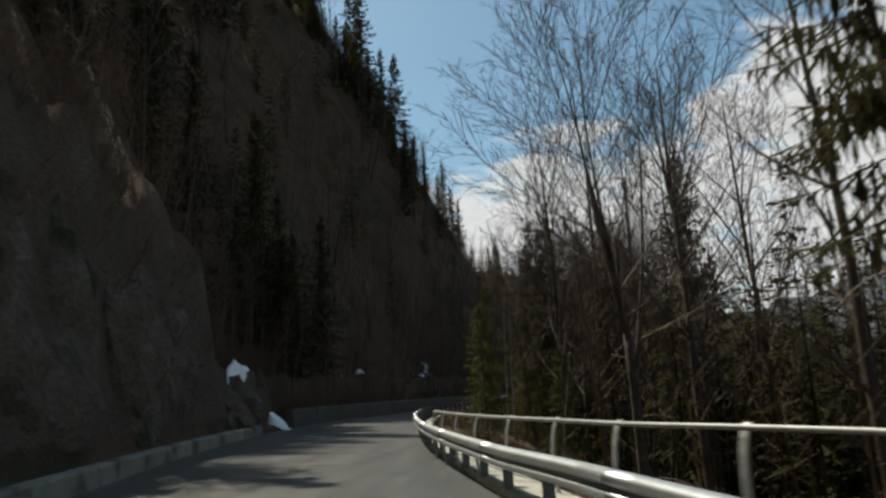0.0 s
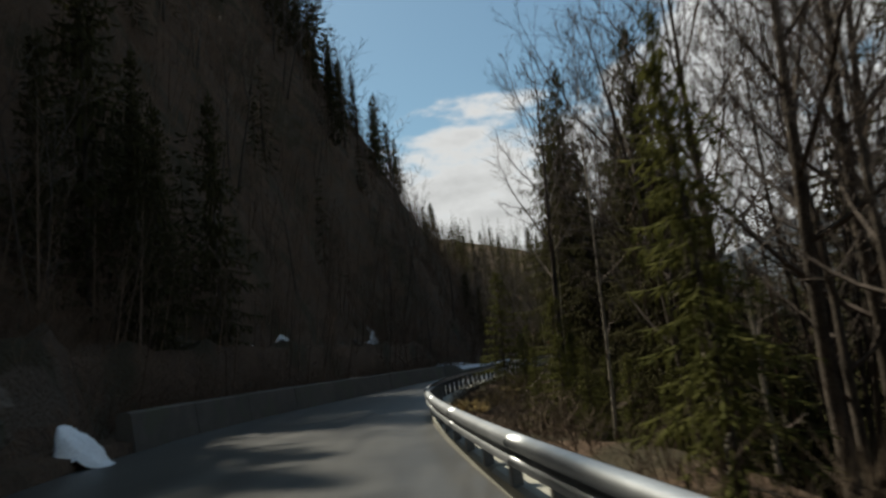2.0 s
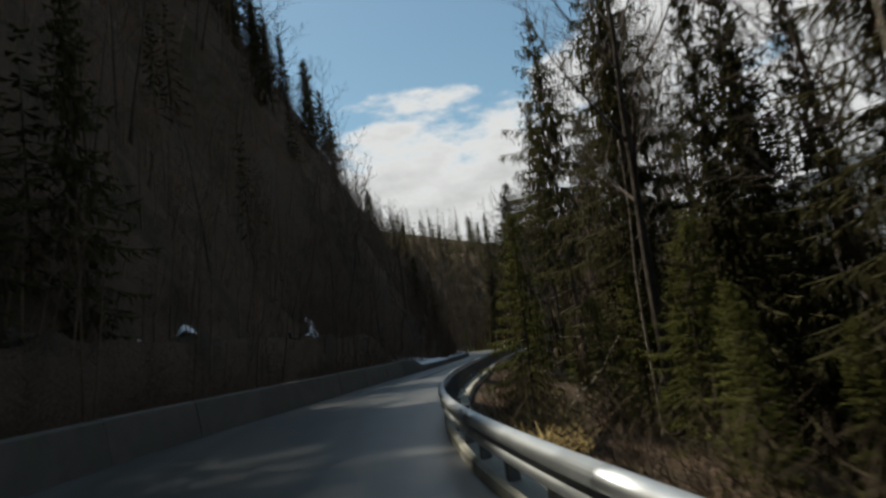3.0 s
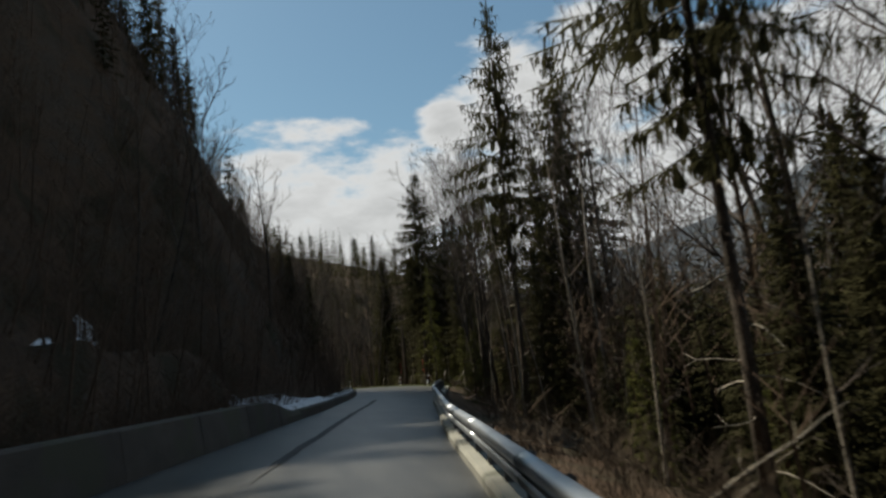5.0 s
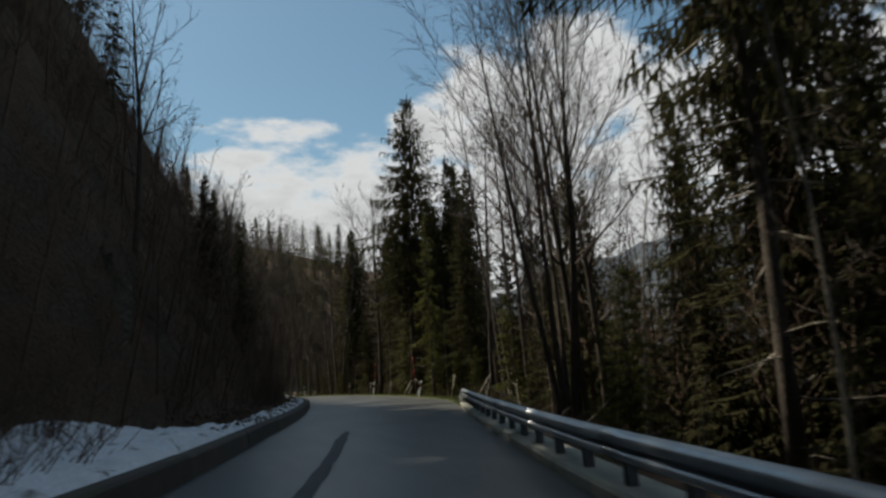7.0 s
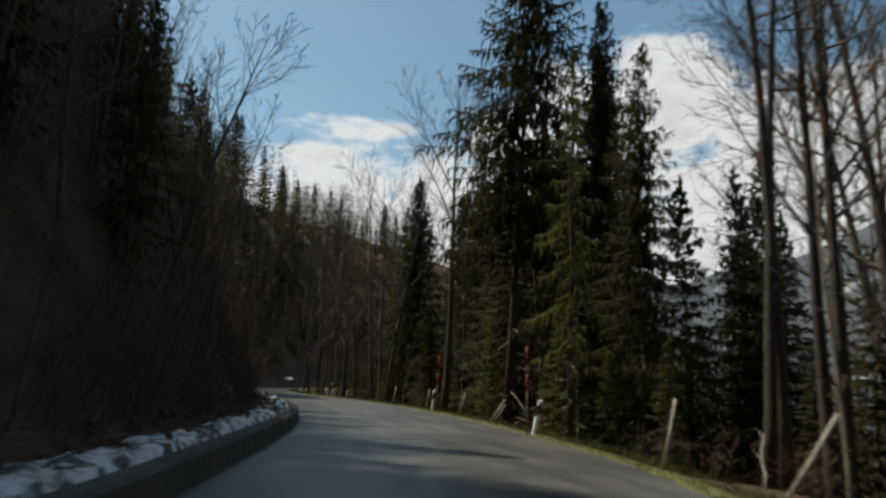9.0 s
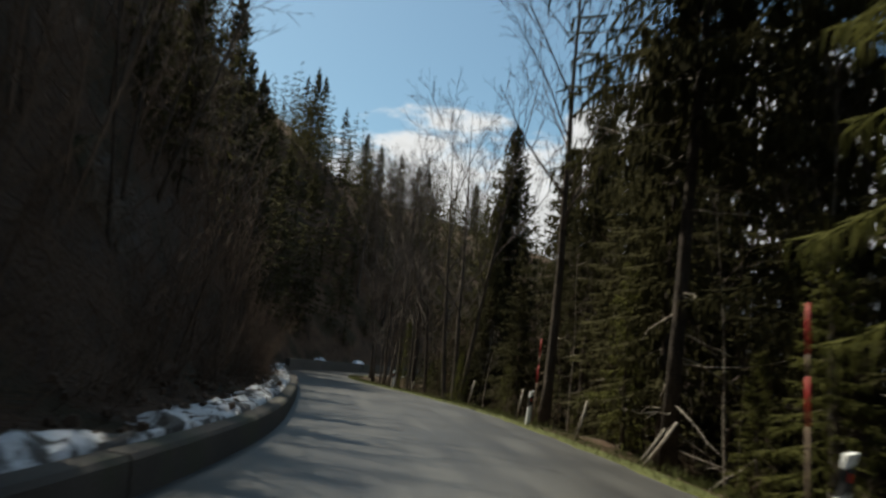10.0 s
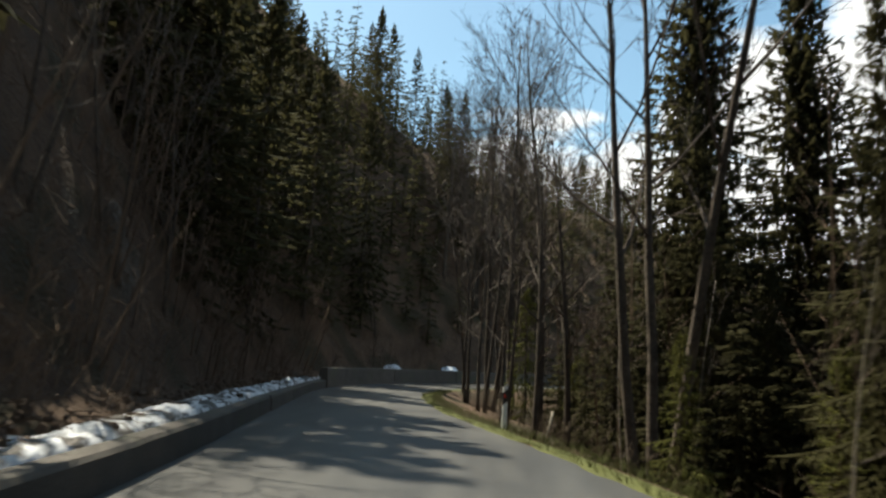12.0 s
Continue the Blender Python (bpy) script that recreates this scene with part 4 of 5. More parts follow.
library("bare_far",
        bare_meshes("bare_tree", 51, 12, 11, 2.8, dens=1.0, fine=1.8, low=0.25, fine_r=0.014, subs=1),
        bare_meshes("bare_tree", 52, 12, 6, 2.7, dens=1.0, fine=1.8, stems=2, low=0.3, fine_r=0.014, subs=1))

RND = random.Random(77)
# trees whose place is known: kind, variant, x, y, height of the top, label
SPRUCE_LABEL = "tall dark green spruce with drooping boughs on a wooded slope"
BARE_LABEL = "tall leafless broadleaf tree with fine twigs on a slope"
GROVE_A = [
    ("bare_near", 5, 5.8, 11.5, 13.0), ("bare_near", 3, 8.2, 14.5, 12.0), ("bare_near", 1, 10.0, 21.0, 13.5), ("bare_near", 3, 13.5, 24.0, 14.0),
    ("bare_near", 1, 9.6, 6.5, 13.0), ("spruce_near", 2, 8.6, 2.2, 15.0), ("spruce_mid", 0, 11.4, 29.7, 13.5), ("bare_near", 3, 2.2, 35.3, 11.0),
    ("spruce_near", 1, 3.6, 40.0, 12.5), ("bare_near", 1, 5.4, 44.0, 11.0), ("bare_near", 3, 7.2, 50.0, 13.0), ("bare_near", 0, 6.0, 31.0, 9.5), ("bare_pale", 0, 2.0, 28.4, 7.5),
    ("spruce_near", 2, 6.2, 55.0, 16.5), ("bare_near", 1, 11.5, 55.0, 14.0), ("bare_pale", 0, 11.9, 71.2, 11.5), ("bare_pale", 1, 8.4, 71.4, 7.0),
    ("bare_near", 3, 14.2, 74.0, 13.0), ("spruce_near", 2, 10.8, 77.2, 19.5), ("spruce_near", 1, 4.4, 30.6, 10.0), ("spruce_near", 3, 16.0, 82.0, 19.0), ("spruce_mid", 0, 14.6, 80.5, 12.5),
]
GROVE_B = [
    ("bare_near", 4, 11.9, 87.0, 14.5), ("bare_near", 3, 13.1, 88.2, 13.8), ("bare_near", 1, 15.5, 91.0, 13.0), ("spruce_mid", 1, 17.0, 87.0, 10.5),
    ("bare_near", 3, 16.4, 94.5, 13.0), ("spruce_near", 3, 15.9, 118.5, 22.5), ("spruce_near", 1, 18.4, 112.6, 13.0), ("spruce_mid", 0, 26.0, 129.5, 20.4),
    ("bare_near", 3, 15.4, 127.0, 17.0), ("spruce_mid", 2, 18.7, 153.8, 19.5), ("spruce_mid", 2, 23.8, 155.6, 19.0), ("bare_near", 2, 14.6, 143.3, 17.5),
    ("bare_near", 1, 13.0, 153.0, 14.5), ("bare_near", 3, 12.4, 158.5, 16.5), ("bare_near", 2, 11.6, 163.0, 17.5), ("bare_near", 0, 24.0, 108.0, 15.0),
    ("bare_near", 3, 27.5, 112.0, 15.5), ("spruce_mid", 2, 20.8, 139.0, 15.5), ("spruce_mid", 2, 22.4, 136.6, 16.0), ("spruce_mid", 2, 25.8, 153.5, 11.5), ("spruce_mid", 2, 24.4, 150.8, 9.5), ("spruce_mid", 2, 22.0, 150.4, 6.0), ("spruce_near", 2, 18.6, 133.5, 16.0), ("bare_near", 1, 19.0, 103.0, 14.5),
]
GROVE_C = [
    ("spruce_mid", 0, 16.4, 79.9, 8.5), ("spruce_mid", 1, 10.2, 58.5, 5.5), ("spruce_mid", 0, 12.5, 58.5, 6.5), ("spruce_mid", 0, 15.8, 77.0, 3.4),
    ("spruce_mid", 1, 17.8, 81.0, 4.4), ("spruce_mid", 0, 19.8, 79.0, 4.0), ("spruce_mid", 1, 22.8, 82.5, 4.6), ("spruce_mid", 0, 24.0, 79.0, 4.6),
    ("spruce_mid", 0, 18.5, 77.0, 3.5), ("spruce_mid", 1, 21.0, 81.3, 4.5), ("spruce_mid", 0, 21.6, 86.3, 6.5), ("spruce_mid", 1, 25.0, 85.3, 5.0),
    ("bare_near", 3, 8.3, 192.0, 27.0), ("bare_near", 4, 11.4, 193.0, 27.0), ("bare_near", 0, 4.8, 24.0, 12.5), ("bare_near", 1, 6.8, 26.0, 13.5),
    ("bare_near", 0, 9.0, 29.5, 14.0), ("bare_near", 3, 5.0, 29.0, 12.0), ("spruce_near", 1, 18.8, 116.5, 17.0), ("spruce_mid", 0, 21.5, 121.5, 18.5),
]
GROVE_D = [
    ("bare_near", 1, 10.6, 52.0, 12.5), ("bare_near", 0, 13.0, 60.5, 14.0), ("spruce_mid", 0, 20.5, 127.5, 17.0), ("spruce_mid", 1, 20.6, 124.0, 15.0),
    ("spruce_mid", 0, 23.0, 133.5, 18.0), ("spruce_mid", 0, 27.0, 138.0, 18.0), ("spruce_mid", 1, 19.4, 131.0, 13.0), ("spruce_mid", 0, 24.5, 149.0, 19.0),
    ("spruce_mid", 1, 8.0, 55.8, 5.0), ("spruce_mid", 0, 10.5, 56.0, 6.0), ("spruce_mid", 0, 8.2, 62.5, 1.2), ("spruce_mid", 1, 10.2, 61.0, 0.8),
    ("spruce_mid", 0, 12.6, 63.5, 0.6), ("spruce_mid", 1, 9.6, 67.0, 1.5), ("spruce_mid", 0, 14.0, 68.0, 1.5), ("spruce_mid", 1, 16.5, 72.0, 2.5),
    ("spruce_mid", 0, 15.8, 93.0, 9.0), ("spruce_mid", 1, 18.5, 96.5, 9.5), ("spruce_mid", 0, 20.5, 92.0, 11.0), ("spruce_mid", 1, 18.2, 100.5, 8.0),
]
GROVE_E = [
    ("spruce_mid", 0, 22.5, 112.0, 10.0), ("spruce_mid", 1, 25.5, 117.0, 11.0), ("spruce_mid", 0, 20.4, 144.5, 5.0), ("spruce_mid", 1, 23.5, 147.5, 9.0),
    ("spruce_mid", 0, 17.6, 149.0, 10.0), ("spruce_mid", 1, 17.0, 138.0, 8.0), ("bare_near", 4, 8.0, 20.0, 7.0), ("bare_near", 1, 11.0, 18.0, 8.0),
    ("spruce_mid", 0, 10.5, 25.0, 5.0), ("spruce_mid", 1, 6.6, 36.0, 8.0), ("spruce_mid", 0, 8.5, 42.0, 9.0), ("spruce_mid", 0, 10.9, 75.0, 6.5),
    ("spruce_mid", 1, 13.4, 75.6, 4.5), ("spruce_mid", 0, 15.8, 79.5, 5.5), ("spruce_mid", 1, 17.2, 83.0, 9.5), ("spruce_dying", 0, 14.75, 109.7, 11.5),
    ("spruce_mid", 0, 28.0, 147.0, 19.0), ("spruce_far", 1, 28.0, 118.0, 9.0), ("spruce_far", 0, 31.0, 112.0, 8.0),
]
GROVE_F = [
    ("bare_near", 0, 4.3, 21.5, 7.8), ("bare_near", 1, 5.6, 25.0, 8.6), ("bare_near", 0, 3.4, 26.6, 8.0), ("bare_near", 4, 7.2, 28.0, 8.8), ("bare_near", 1, 5.2, 33.5, 9.0),
    ("bare_near", 0, 8.8, 31.0, 8.6), ("bare_near", 4, 7.4, 22.0, 7.6), ("bare_near", 1, 10.2, 34.0, 8.8), ("spruce_mid", 0, 5.0, 36.5, 9.0), ("spruce_mid", 1, 3.4, 34.5, 7.5),
    ("spruce_mid", 0, 18.4, 126.5, 14.0), ("spruce_mid", 1, 17.2, 122.0, 13.0), ("spruce_mid", 0, 15.6, 58.0, 9.0), ("spruce_mid", 1, 13.6, 54.0, 8.0),
    ("bare_near", 0, 15.5, 64.0, 14.0), ("bare_near", 1, 13.8, 58.0, 13.5), ("bare_near", 3, 17.2, 68.5, 14.0),
]
GROVE_G = [
    ("bare_far", 0, 14.0, 75.7, 8.5), ("bare_far", 1, 15.9, 76.7, 9.5), ("bare_far", 0, 15.8, 74.2, 8.2), ("bare_far", 1, 15.1, 72.1, 7.5), ("bare_far", 0, 19.8, 75.9, 9.5),
    ("bare_far", 1, 17.6, 73.5, 9.0), ("spruce_mid", 0, 14.4, 70.0, 4.9), ("spruce_mid", 1, 13.3, 68.2, 3.4), ("bare_far", 0, 12.0, 69.5, 5.0), ("spruce_mid", 0, 13.9, 60.2, 7.4),
    ("bare_far", 0, 12.2, 146.5, 8.0), ("bare_far", 1, 11.6, 150.5, 9.0), ("bare_far", 0, 13.6, 150.0, 9.5), ("bare_far", 1, 11.0, 155.0, 10.0), ("bare_far", 0, 13.4, 157.0, 10.0),
    ("bare_far", 1, 10.6, 160.5, 10.5), ("bare_far", 0, 15.6, 152.0, 7.5), ("bare_far", 1, 12.6, 164.0, 10.5), ("bare_far", 0, 10.4, 166.5, 10.0), ("spruce_mid", 1, 18.4, 147.2, 4.6),
]
KNOWN = GROVE_G + GROVE_F + GROVE_A + GROVE_B + GROVE_C + GROVE_D + GROVE_E
taken = []
NATURAL = {"spruce_mid": 18, "spruce_dying": 12, "spruce_near": 18, "spruce_far": 16, "spruce_young": 5, "bare_far": 12}
BARE_H = {("bare_near", 0): 14, ("bare_near", 1): 14, ("bare_near", 2): 15, ("bare_near", 3): 14, ("bare_near", 4): 14, ("bare_near", 5): 14, ("bare_near", 6): 16, ("bare_pale", 0): 11, ("bare_pale", 1): 9}
for kind, var, x, y, top in KNOWN:
    z = ground_z(x, y)
    h = NATURAL.get(kind) or BARE_H[(kind, var)]
    plant(kind, var, x, y, z, (top - z) / h, RND.uniform(0, 360), (RND.uniform(-2, 2), RND.uniform(-2, 2)),
          SPRUCE_LABEL if "spruce" in kind else BARE_LABEL, "roadside trees")
    taken.append((x, y))
# slender stems that lean over the verge
for var, x, y, top, lean in ((6, 15.7, 102.9, 15.0, -3), (6, 16.35, 103.2, 16.0, -4), (6, 17.0, 102.4, 15.0, 1), (3, 18.9, 104.9, 15.0, -3), (3, 20.3, 106.0, 16.0, 0)):
    z = ground_z(x, y)
    plant("bare_near", var, x, y, z, (top - z) / BARE_H[("bare_near", var)], RND.uniform(0, 360), (RND.uniform(-2, 2), lean), BARE_LABEL, "roadside trees")
    taken.append((x, y))


def free(x, y, gap):
    return all((x - a) ** 2 + (y - b) ** 2 > gap * gap for a, b in taken)


# forest on the slope below the road: thin stems near its edge, taller trees further down
count = 0
while count < 66:
    y = RND.uniform(-6, 215)
    d = 6.5 + 34 * RND.random() ** 1.2
    x = right(y) + d
    if not free(x, y, 2.6):
        continue
    taken.append((x, y))
    z = ground_z(x, y)
    count += 1
    room = (8.5 if y < 50 else 3.5 if 60 < y < 76 else 10.5) - z + 0.10 * d          # crowns end about here above the road
    h = room * RND.uniform(.55, 1.0)
    if RND.random() < (0.30 if y < 35 else 0.45):
        plant("spruce_far", RND.randrange(3), x, y, z - .2, h / 16, RND.uniform(0, 360), (0, 0), SPRUCE_LABEL, "valley forest")
    else:
        plant("bare_far", RND.randrange(2), x, y, z - .1, h / 12, RND.uniform(0, 360), (RND.uniform(-4, 4), RND.uniform(-4, 4)), BARE_LABEL, "valley forest")
count = 0
while count < 24:
    y = RND.uniform(12, 165)
    x = right(y) + RND.uniform(2.4, 7)
    if not free(x, y, 1.6):
        continue
    taken.append((x, y))
    count += 1
    v = RND.choice((0, 1))
    plant("bare_pale", v, x, y, ground_z(x, y) - .1, RND.uniform(.45, .95), RND.uniform(0, 360), (RND.uniform(-4, 4), RND.uniform(-4, 4)),
          "thin pale leafless tree beside the road", "roadside young growth")
# young spruces along the edge of the road
count = 0
while count < 30:
    y = RND.uniform(15, 160)
    x = right(y) + RND.uniform(1.9, 7)
    if not free(x, y, 1.2):
        continue
    taken.append((x, y))
    count += 1
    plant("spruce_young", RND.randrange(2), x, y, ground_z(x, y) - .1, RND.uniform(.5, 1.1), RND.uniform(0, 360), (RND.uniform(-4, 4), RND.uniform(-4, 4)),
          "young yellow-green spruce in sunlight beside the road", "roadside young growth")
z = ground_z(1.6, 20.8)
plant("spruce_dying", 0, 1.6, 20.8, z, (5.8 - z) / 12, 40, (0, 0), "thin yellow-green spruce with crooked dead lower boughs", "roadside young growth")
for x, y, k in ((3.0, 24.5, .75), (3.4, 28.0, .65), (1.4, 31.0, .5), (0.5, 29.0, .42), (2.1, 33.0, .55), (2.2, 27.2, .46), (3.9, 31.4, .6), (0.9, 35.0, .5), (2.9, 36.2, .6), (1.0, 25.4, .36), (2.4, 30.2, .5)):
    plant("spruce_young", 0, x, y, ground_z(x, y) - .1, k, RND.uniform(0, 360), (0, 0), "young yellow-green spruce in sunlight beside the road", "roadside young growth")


# gaps in the forest through which the sun reaches the road: place on the road, half width
SUN_GAPS = [(-1.6, 56.3, 0.8), (0.1, 54.4, 0.6), (-2.8, 58.4, 0.3), (-4.0, 45.2, 0.5), (-2.0, 26.8, 0.5), (-0.6, 6.5, 0.4), (11.4, 101.0, 0.8), (12.6, 110.5, 1.5), (11.5, 123.8, 1.4), (10.3, 138.6, 0.4)]
_flat = Vector((SUN_DIR.x, SUN_DIR.y)).normalized()


def in_gap(x, y, top):
    for gx, gy, w in SUN_GAPS:
        s = (x - gx) * _flat.x + (y - gy) * _flat.y
        side = abs((x - gx) * _flat.y - (y - gy) * _flat.x)
        if s > 0 and side < w + 1.1 and top > s * math.tan(_el) - 1:
            return True
    return False


# forest on the hill
def hill_tree(y, d, big):
    x = left(y) - d
    z = hill(y, d)
    if not free(x, y, 2.3) or in_gap(x, y, z + 13 * big) or (120 < y < 150 and d < 24 and RND.random() < .75):
        return False
    taken.append((x, y))
    if RND.random() < ((0.78 if d > 11 else 0.25) if not 45 < y < 150 else (0.6 if d > 20 else 0.0)):
        plant("spruce_slope" if d < 16 and y < 120 else "spruce_far", RND.randrange(3), x, y, z - .6, RND.uniform(.65, 1.0) * big, RND.uniform(0, 360), (0, 0),
              "dark spruce on a steep shaded mountainside", "hillside forest")
    else:
        plant("bare_far", RND.randrange(2), x, y, z - .4, RND.uniform(.45, .85) * big, RND.uniform(0, 360), (RND.uniform(-8, 8), RND.uniform(2, 12)),
              "leafless brown tree leaning out from a steep bank", "hillside forest")
    return True


count = 0
while count < 96:
    y = RND.uniform(20, 165)
    count += hill_tree(y, 4 + 44 * RND.random() ** 1.1, 1.45 if 45 < y < 112 else 1.25)
count = 0
while count < 85:
    count += hill_tree(RND.uniform(150, 290), 3.5 + 70 * RND.random() ** 1.1, 0.95)


for y, d in ((152, 4), (156, 6), (159, 3.5), (163, 5), (166, 8), (169, 4), (172, 6.5), (175, 9), (178, 5), (161, 9), (154, 9.5), (149, 6), (148.5, 8), (151, 5), (149.5, 10.5)):
    x = left(y) - d
    taken.append((x, y))
    plant("spruce_far", RND.randrange(3), x, y, hill(y, d) - .6, RND.uniform(.85, 1.1), RND.uniform(0, 360), (0, 0),
          "dark spruce on a steep shaded mountainside", "hillside forest")


y = 103.0
while y < 147:
    d = RND.uniform(3.0, 4.4)
    if free(left(y) - d, y, 1.0):
        taken.append((left(y) - d, y))
        if RND.random() < .10:
            plant("spruce_slope", 0, left(y) - d, y, hill(y, d) - .4, RND.uniform(.42, .56), RND.uniform(0, 360), (0, RND.uniform(0, 5)),
                  "small dark spruce at the foot of a steep bank", "hillside forest")
        else:
            plant("bare_far", RND.randrange(2), left(y) - d, y, hill(y, d) - .4, RND.uniform(.55, .75), RND.uniform(0, 360), (RND.uniform(-6, 6), RND.uniform(4, 14)),
                  "leafless brown tree leaning out from a steep bank", "hillside forest")
    y += RND.uniform(1.6, 2.6) if y < 121 else RND.uniform(3, 4.5)


# spruces that stand out on the skyline; the last two, unseen, shade the bend
for x, y, top in ((-10.8, 110.5, 43.3), (-12.6, 99.0, 41.4), (-22.4, 108.5, 60.5), (-16.5, 104.0, 49.5), (-18.5, 113.0, 55.0), (-19.5, 98.0, 53.0), (-13.5, 118.0, 46.0), (-26.0, 102.0, 62.0), (-30.8, 45.9, 58.0), (-29.5, 44.6, 56.0)):
    z = ground_z(x, y) - .5
    plant("spruce_slope", 0, x, y, z, max(8, min(17, top - z)) / 16, RND.uniform(0, 360), (0, 0), "dark spruce high on a steep mountainside", "hillside forest")
count = 0
while count < 30:
    y, d = RND.uniform(86, 122), RND.uniform(13, 34)
    x, z = left(y) - d, hill(y, d) - .5
    if in_gap(x, y, z + 12) or not free(x, y, 1.8):
        continue
    count += 1
    taken.append((x, y))
    plant("spruce_slope", 0, x, y, z, RND.uniform(.5, .78), RND.uniform(0, 360), (0, 0), "dark spruce high on a steep mountainside", "hillside forest")
# low spruces added to shade the road, their tops kept under the skyline
for x, y, top in ((2.4, 110.4, 13.0), (2.2, 116.0, 13.5), (3.3, 121.0, 13.0), (3.2, 124.5, 13.0), (3.6, 107.5, 10.5), (1.8, 113.0, 14.0), (1.9, 104.0, 12.0)):
    z = ground_z(x, y) - .5
    plant("spruce_slope", 0, x, y, z, max(3.5, top - z) / 16, RND.uniform(0, 360), (0, 0), "small dark spruce at the foot of a steep bank", "hillside forest")
# small spruces added above the cliff to keep the sun off its rim
for x, y in ((-10.5, 8.3), (-9.9, 6.2), (-11.2, 10.6), (-11.9, 13.6), (-9.3, 4.0), (-8.8, 1.6)):
    plant("spruce_slope", 0, x, y, ground_z(x, y) - .4, RND.uniform(.30, .38), RND.uniform(0, 360), (0, 0), "small dark spruce added on a roadside cliff to shade its rim", "hillside forest")
# a row added to shade the bend
for i in range(15):
    y, d = 13 + 2.3 * i, RND.uniform(3.8, 6.8)
    x, z = left(y) - d, hill(y, d) - .4
    if in_gap(x, y, z + 9):
        continue
    if i % 3 != 1 and y < 36:
        plant("bare_far", i % 2, x, y, z, RND.uniform(.8, 1.05), RND.uniform(0, 360), (0, RND.uniform(2, 8)), "leafless brown tree leaning out from a steep bank", "hillside forest")
    else:
        plant("spruce_slope", 0, x, y, z, RND.uniform(.62, .85), RND.uniform(0, 360), (0, RND.uniform(0, 4)), "dark spruce on a steep shaded mountainside", "hillside forest")


def thin_tree(s, rnd, x, y, z, h, lean, twigs=26):
    b = Vector((x, y, z))
    s.cone(b, b + lean * h, .022 + .0045 * h)
    for _ in range(twigs):
        f = rnd.uniform(.3, .97)
        a = rnd.random() * 6.28
        l = h * (1.08 - f) * rnd.uniform(.25, .5)
        p = b + lean * h * f
        dd = Vector((math.cos(a) * .75, math.sin(a) * .75, rnd.uniform(.4, 1.1)))
        s.cone(p, p + dd * l, .011)
        for _ in range(1):
            q = p + dd * l * rnd.uniform(.3, .8)
            aa = rnd.random() * 6.28
            s.cone(q, q + Vector((math.cos(aa) * .6, math.sin(aa) * .6, .6)) * l * .5, .009)


def hillside_thicket():
    rnd = random.Random(95)
    s = Soup()
    for i in range(800):
        y = rnd.uniform(62, 168) if i < 500 else rnd.uniform(8, 66)
        d = 2.2 + 13 * rnd.random() ** 1.3
        if in_gap(left(y) - d, y, hill(y, d) + 5):
            continue
        thin_tree(s, rnd, left(y) - d, y, hill(y, d) - .3, rnd.uniform(2.5, 7.0), Vector((rnd.uniform(0, .3), rnd.uniform(-.15, .15), 1)), 22)
    for i in range(420):
        y = rnd.uniform(4, 100)
        d = 9 + 30 * rnd.random()
        if in_gap(left(y) - d, y, hill(y, d) + 5):
            continue
        thin_tree(s, rnd, left(y) - d, y, hill(y, d) - .4, rnd.uniform(3.5, 9.0), Vector((rnd.uniform(0, .25), rnd.uniform(-.15, .15), 1)), 11)
    for i in range(260):
        y = rnd.uniform(28, 82)
        d = 5 + 22 * rnd.random()
        if not in_gap(left(y) - d, y, hill(y, d) + 4):
            thin_tree(s, rnd, left(y) - d, y, hill(y, d) - .4, rnd.uniform(3.0, 7.5), Vector((rnd.uniform(0, .3), rnd.uniform(-.15, .15), 1)), 14)
    tagged(s.make("hillside_thicket", BRUSH), "leafless brown thicket that leans out from a steep bank", "woods", kind="stuff")


hillside_thicket()


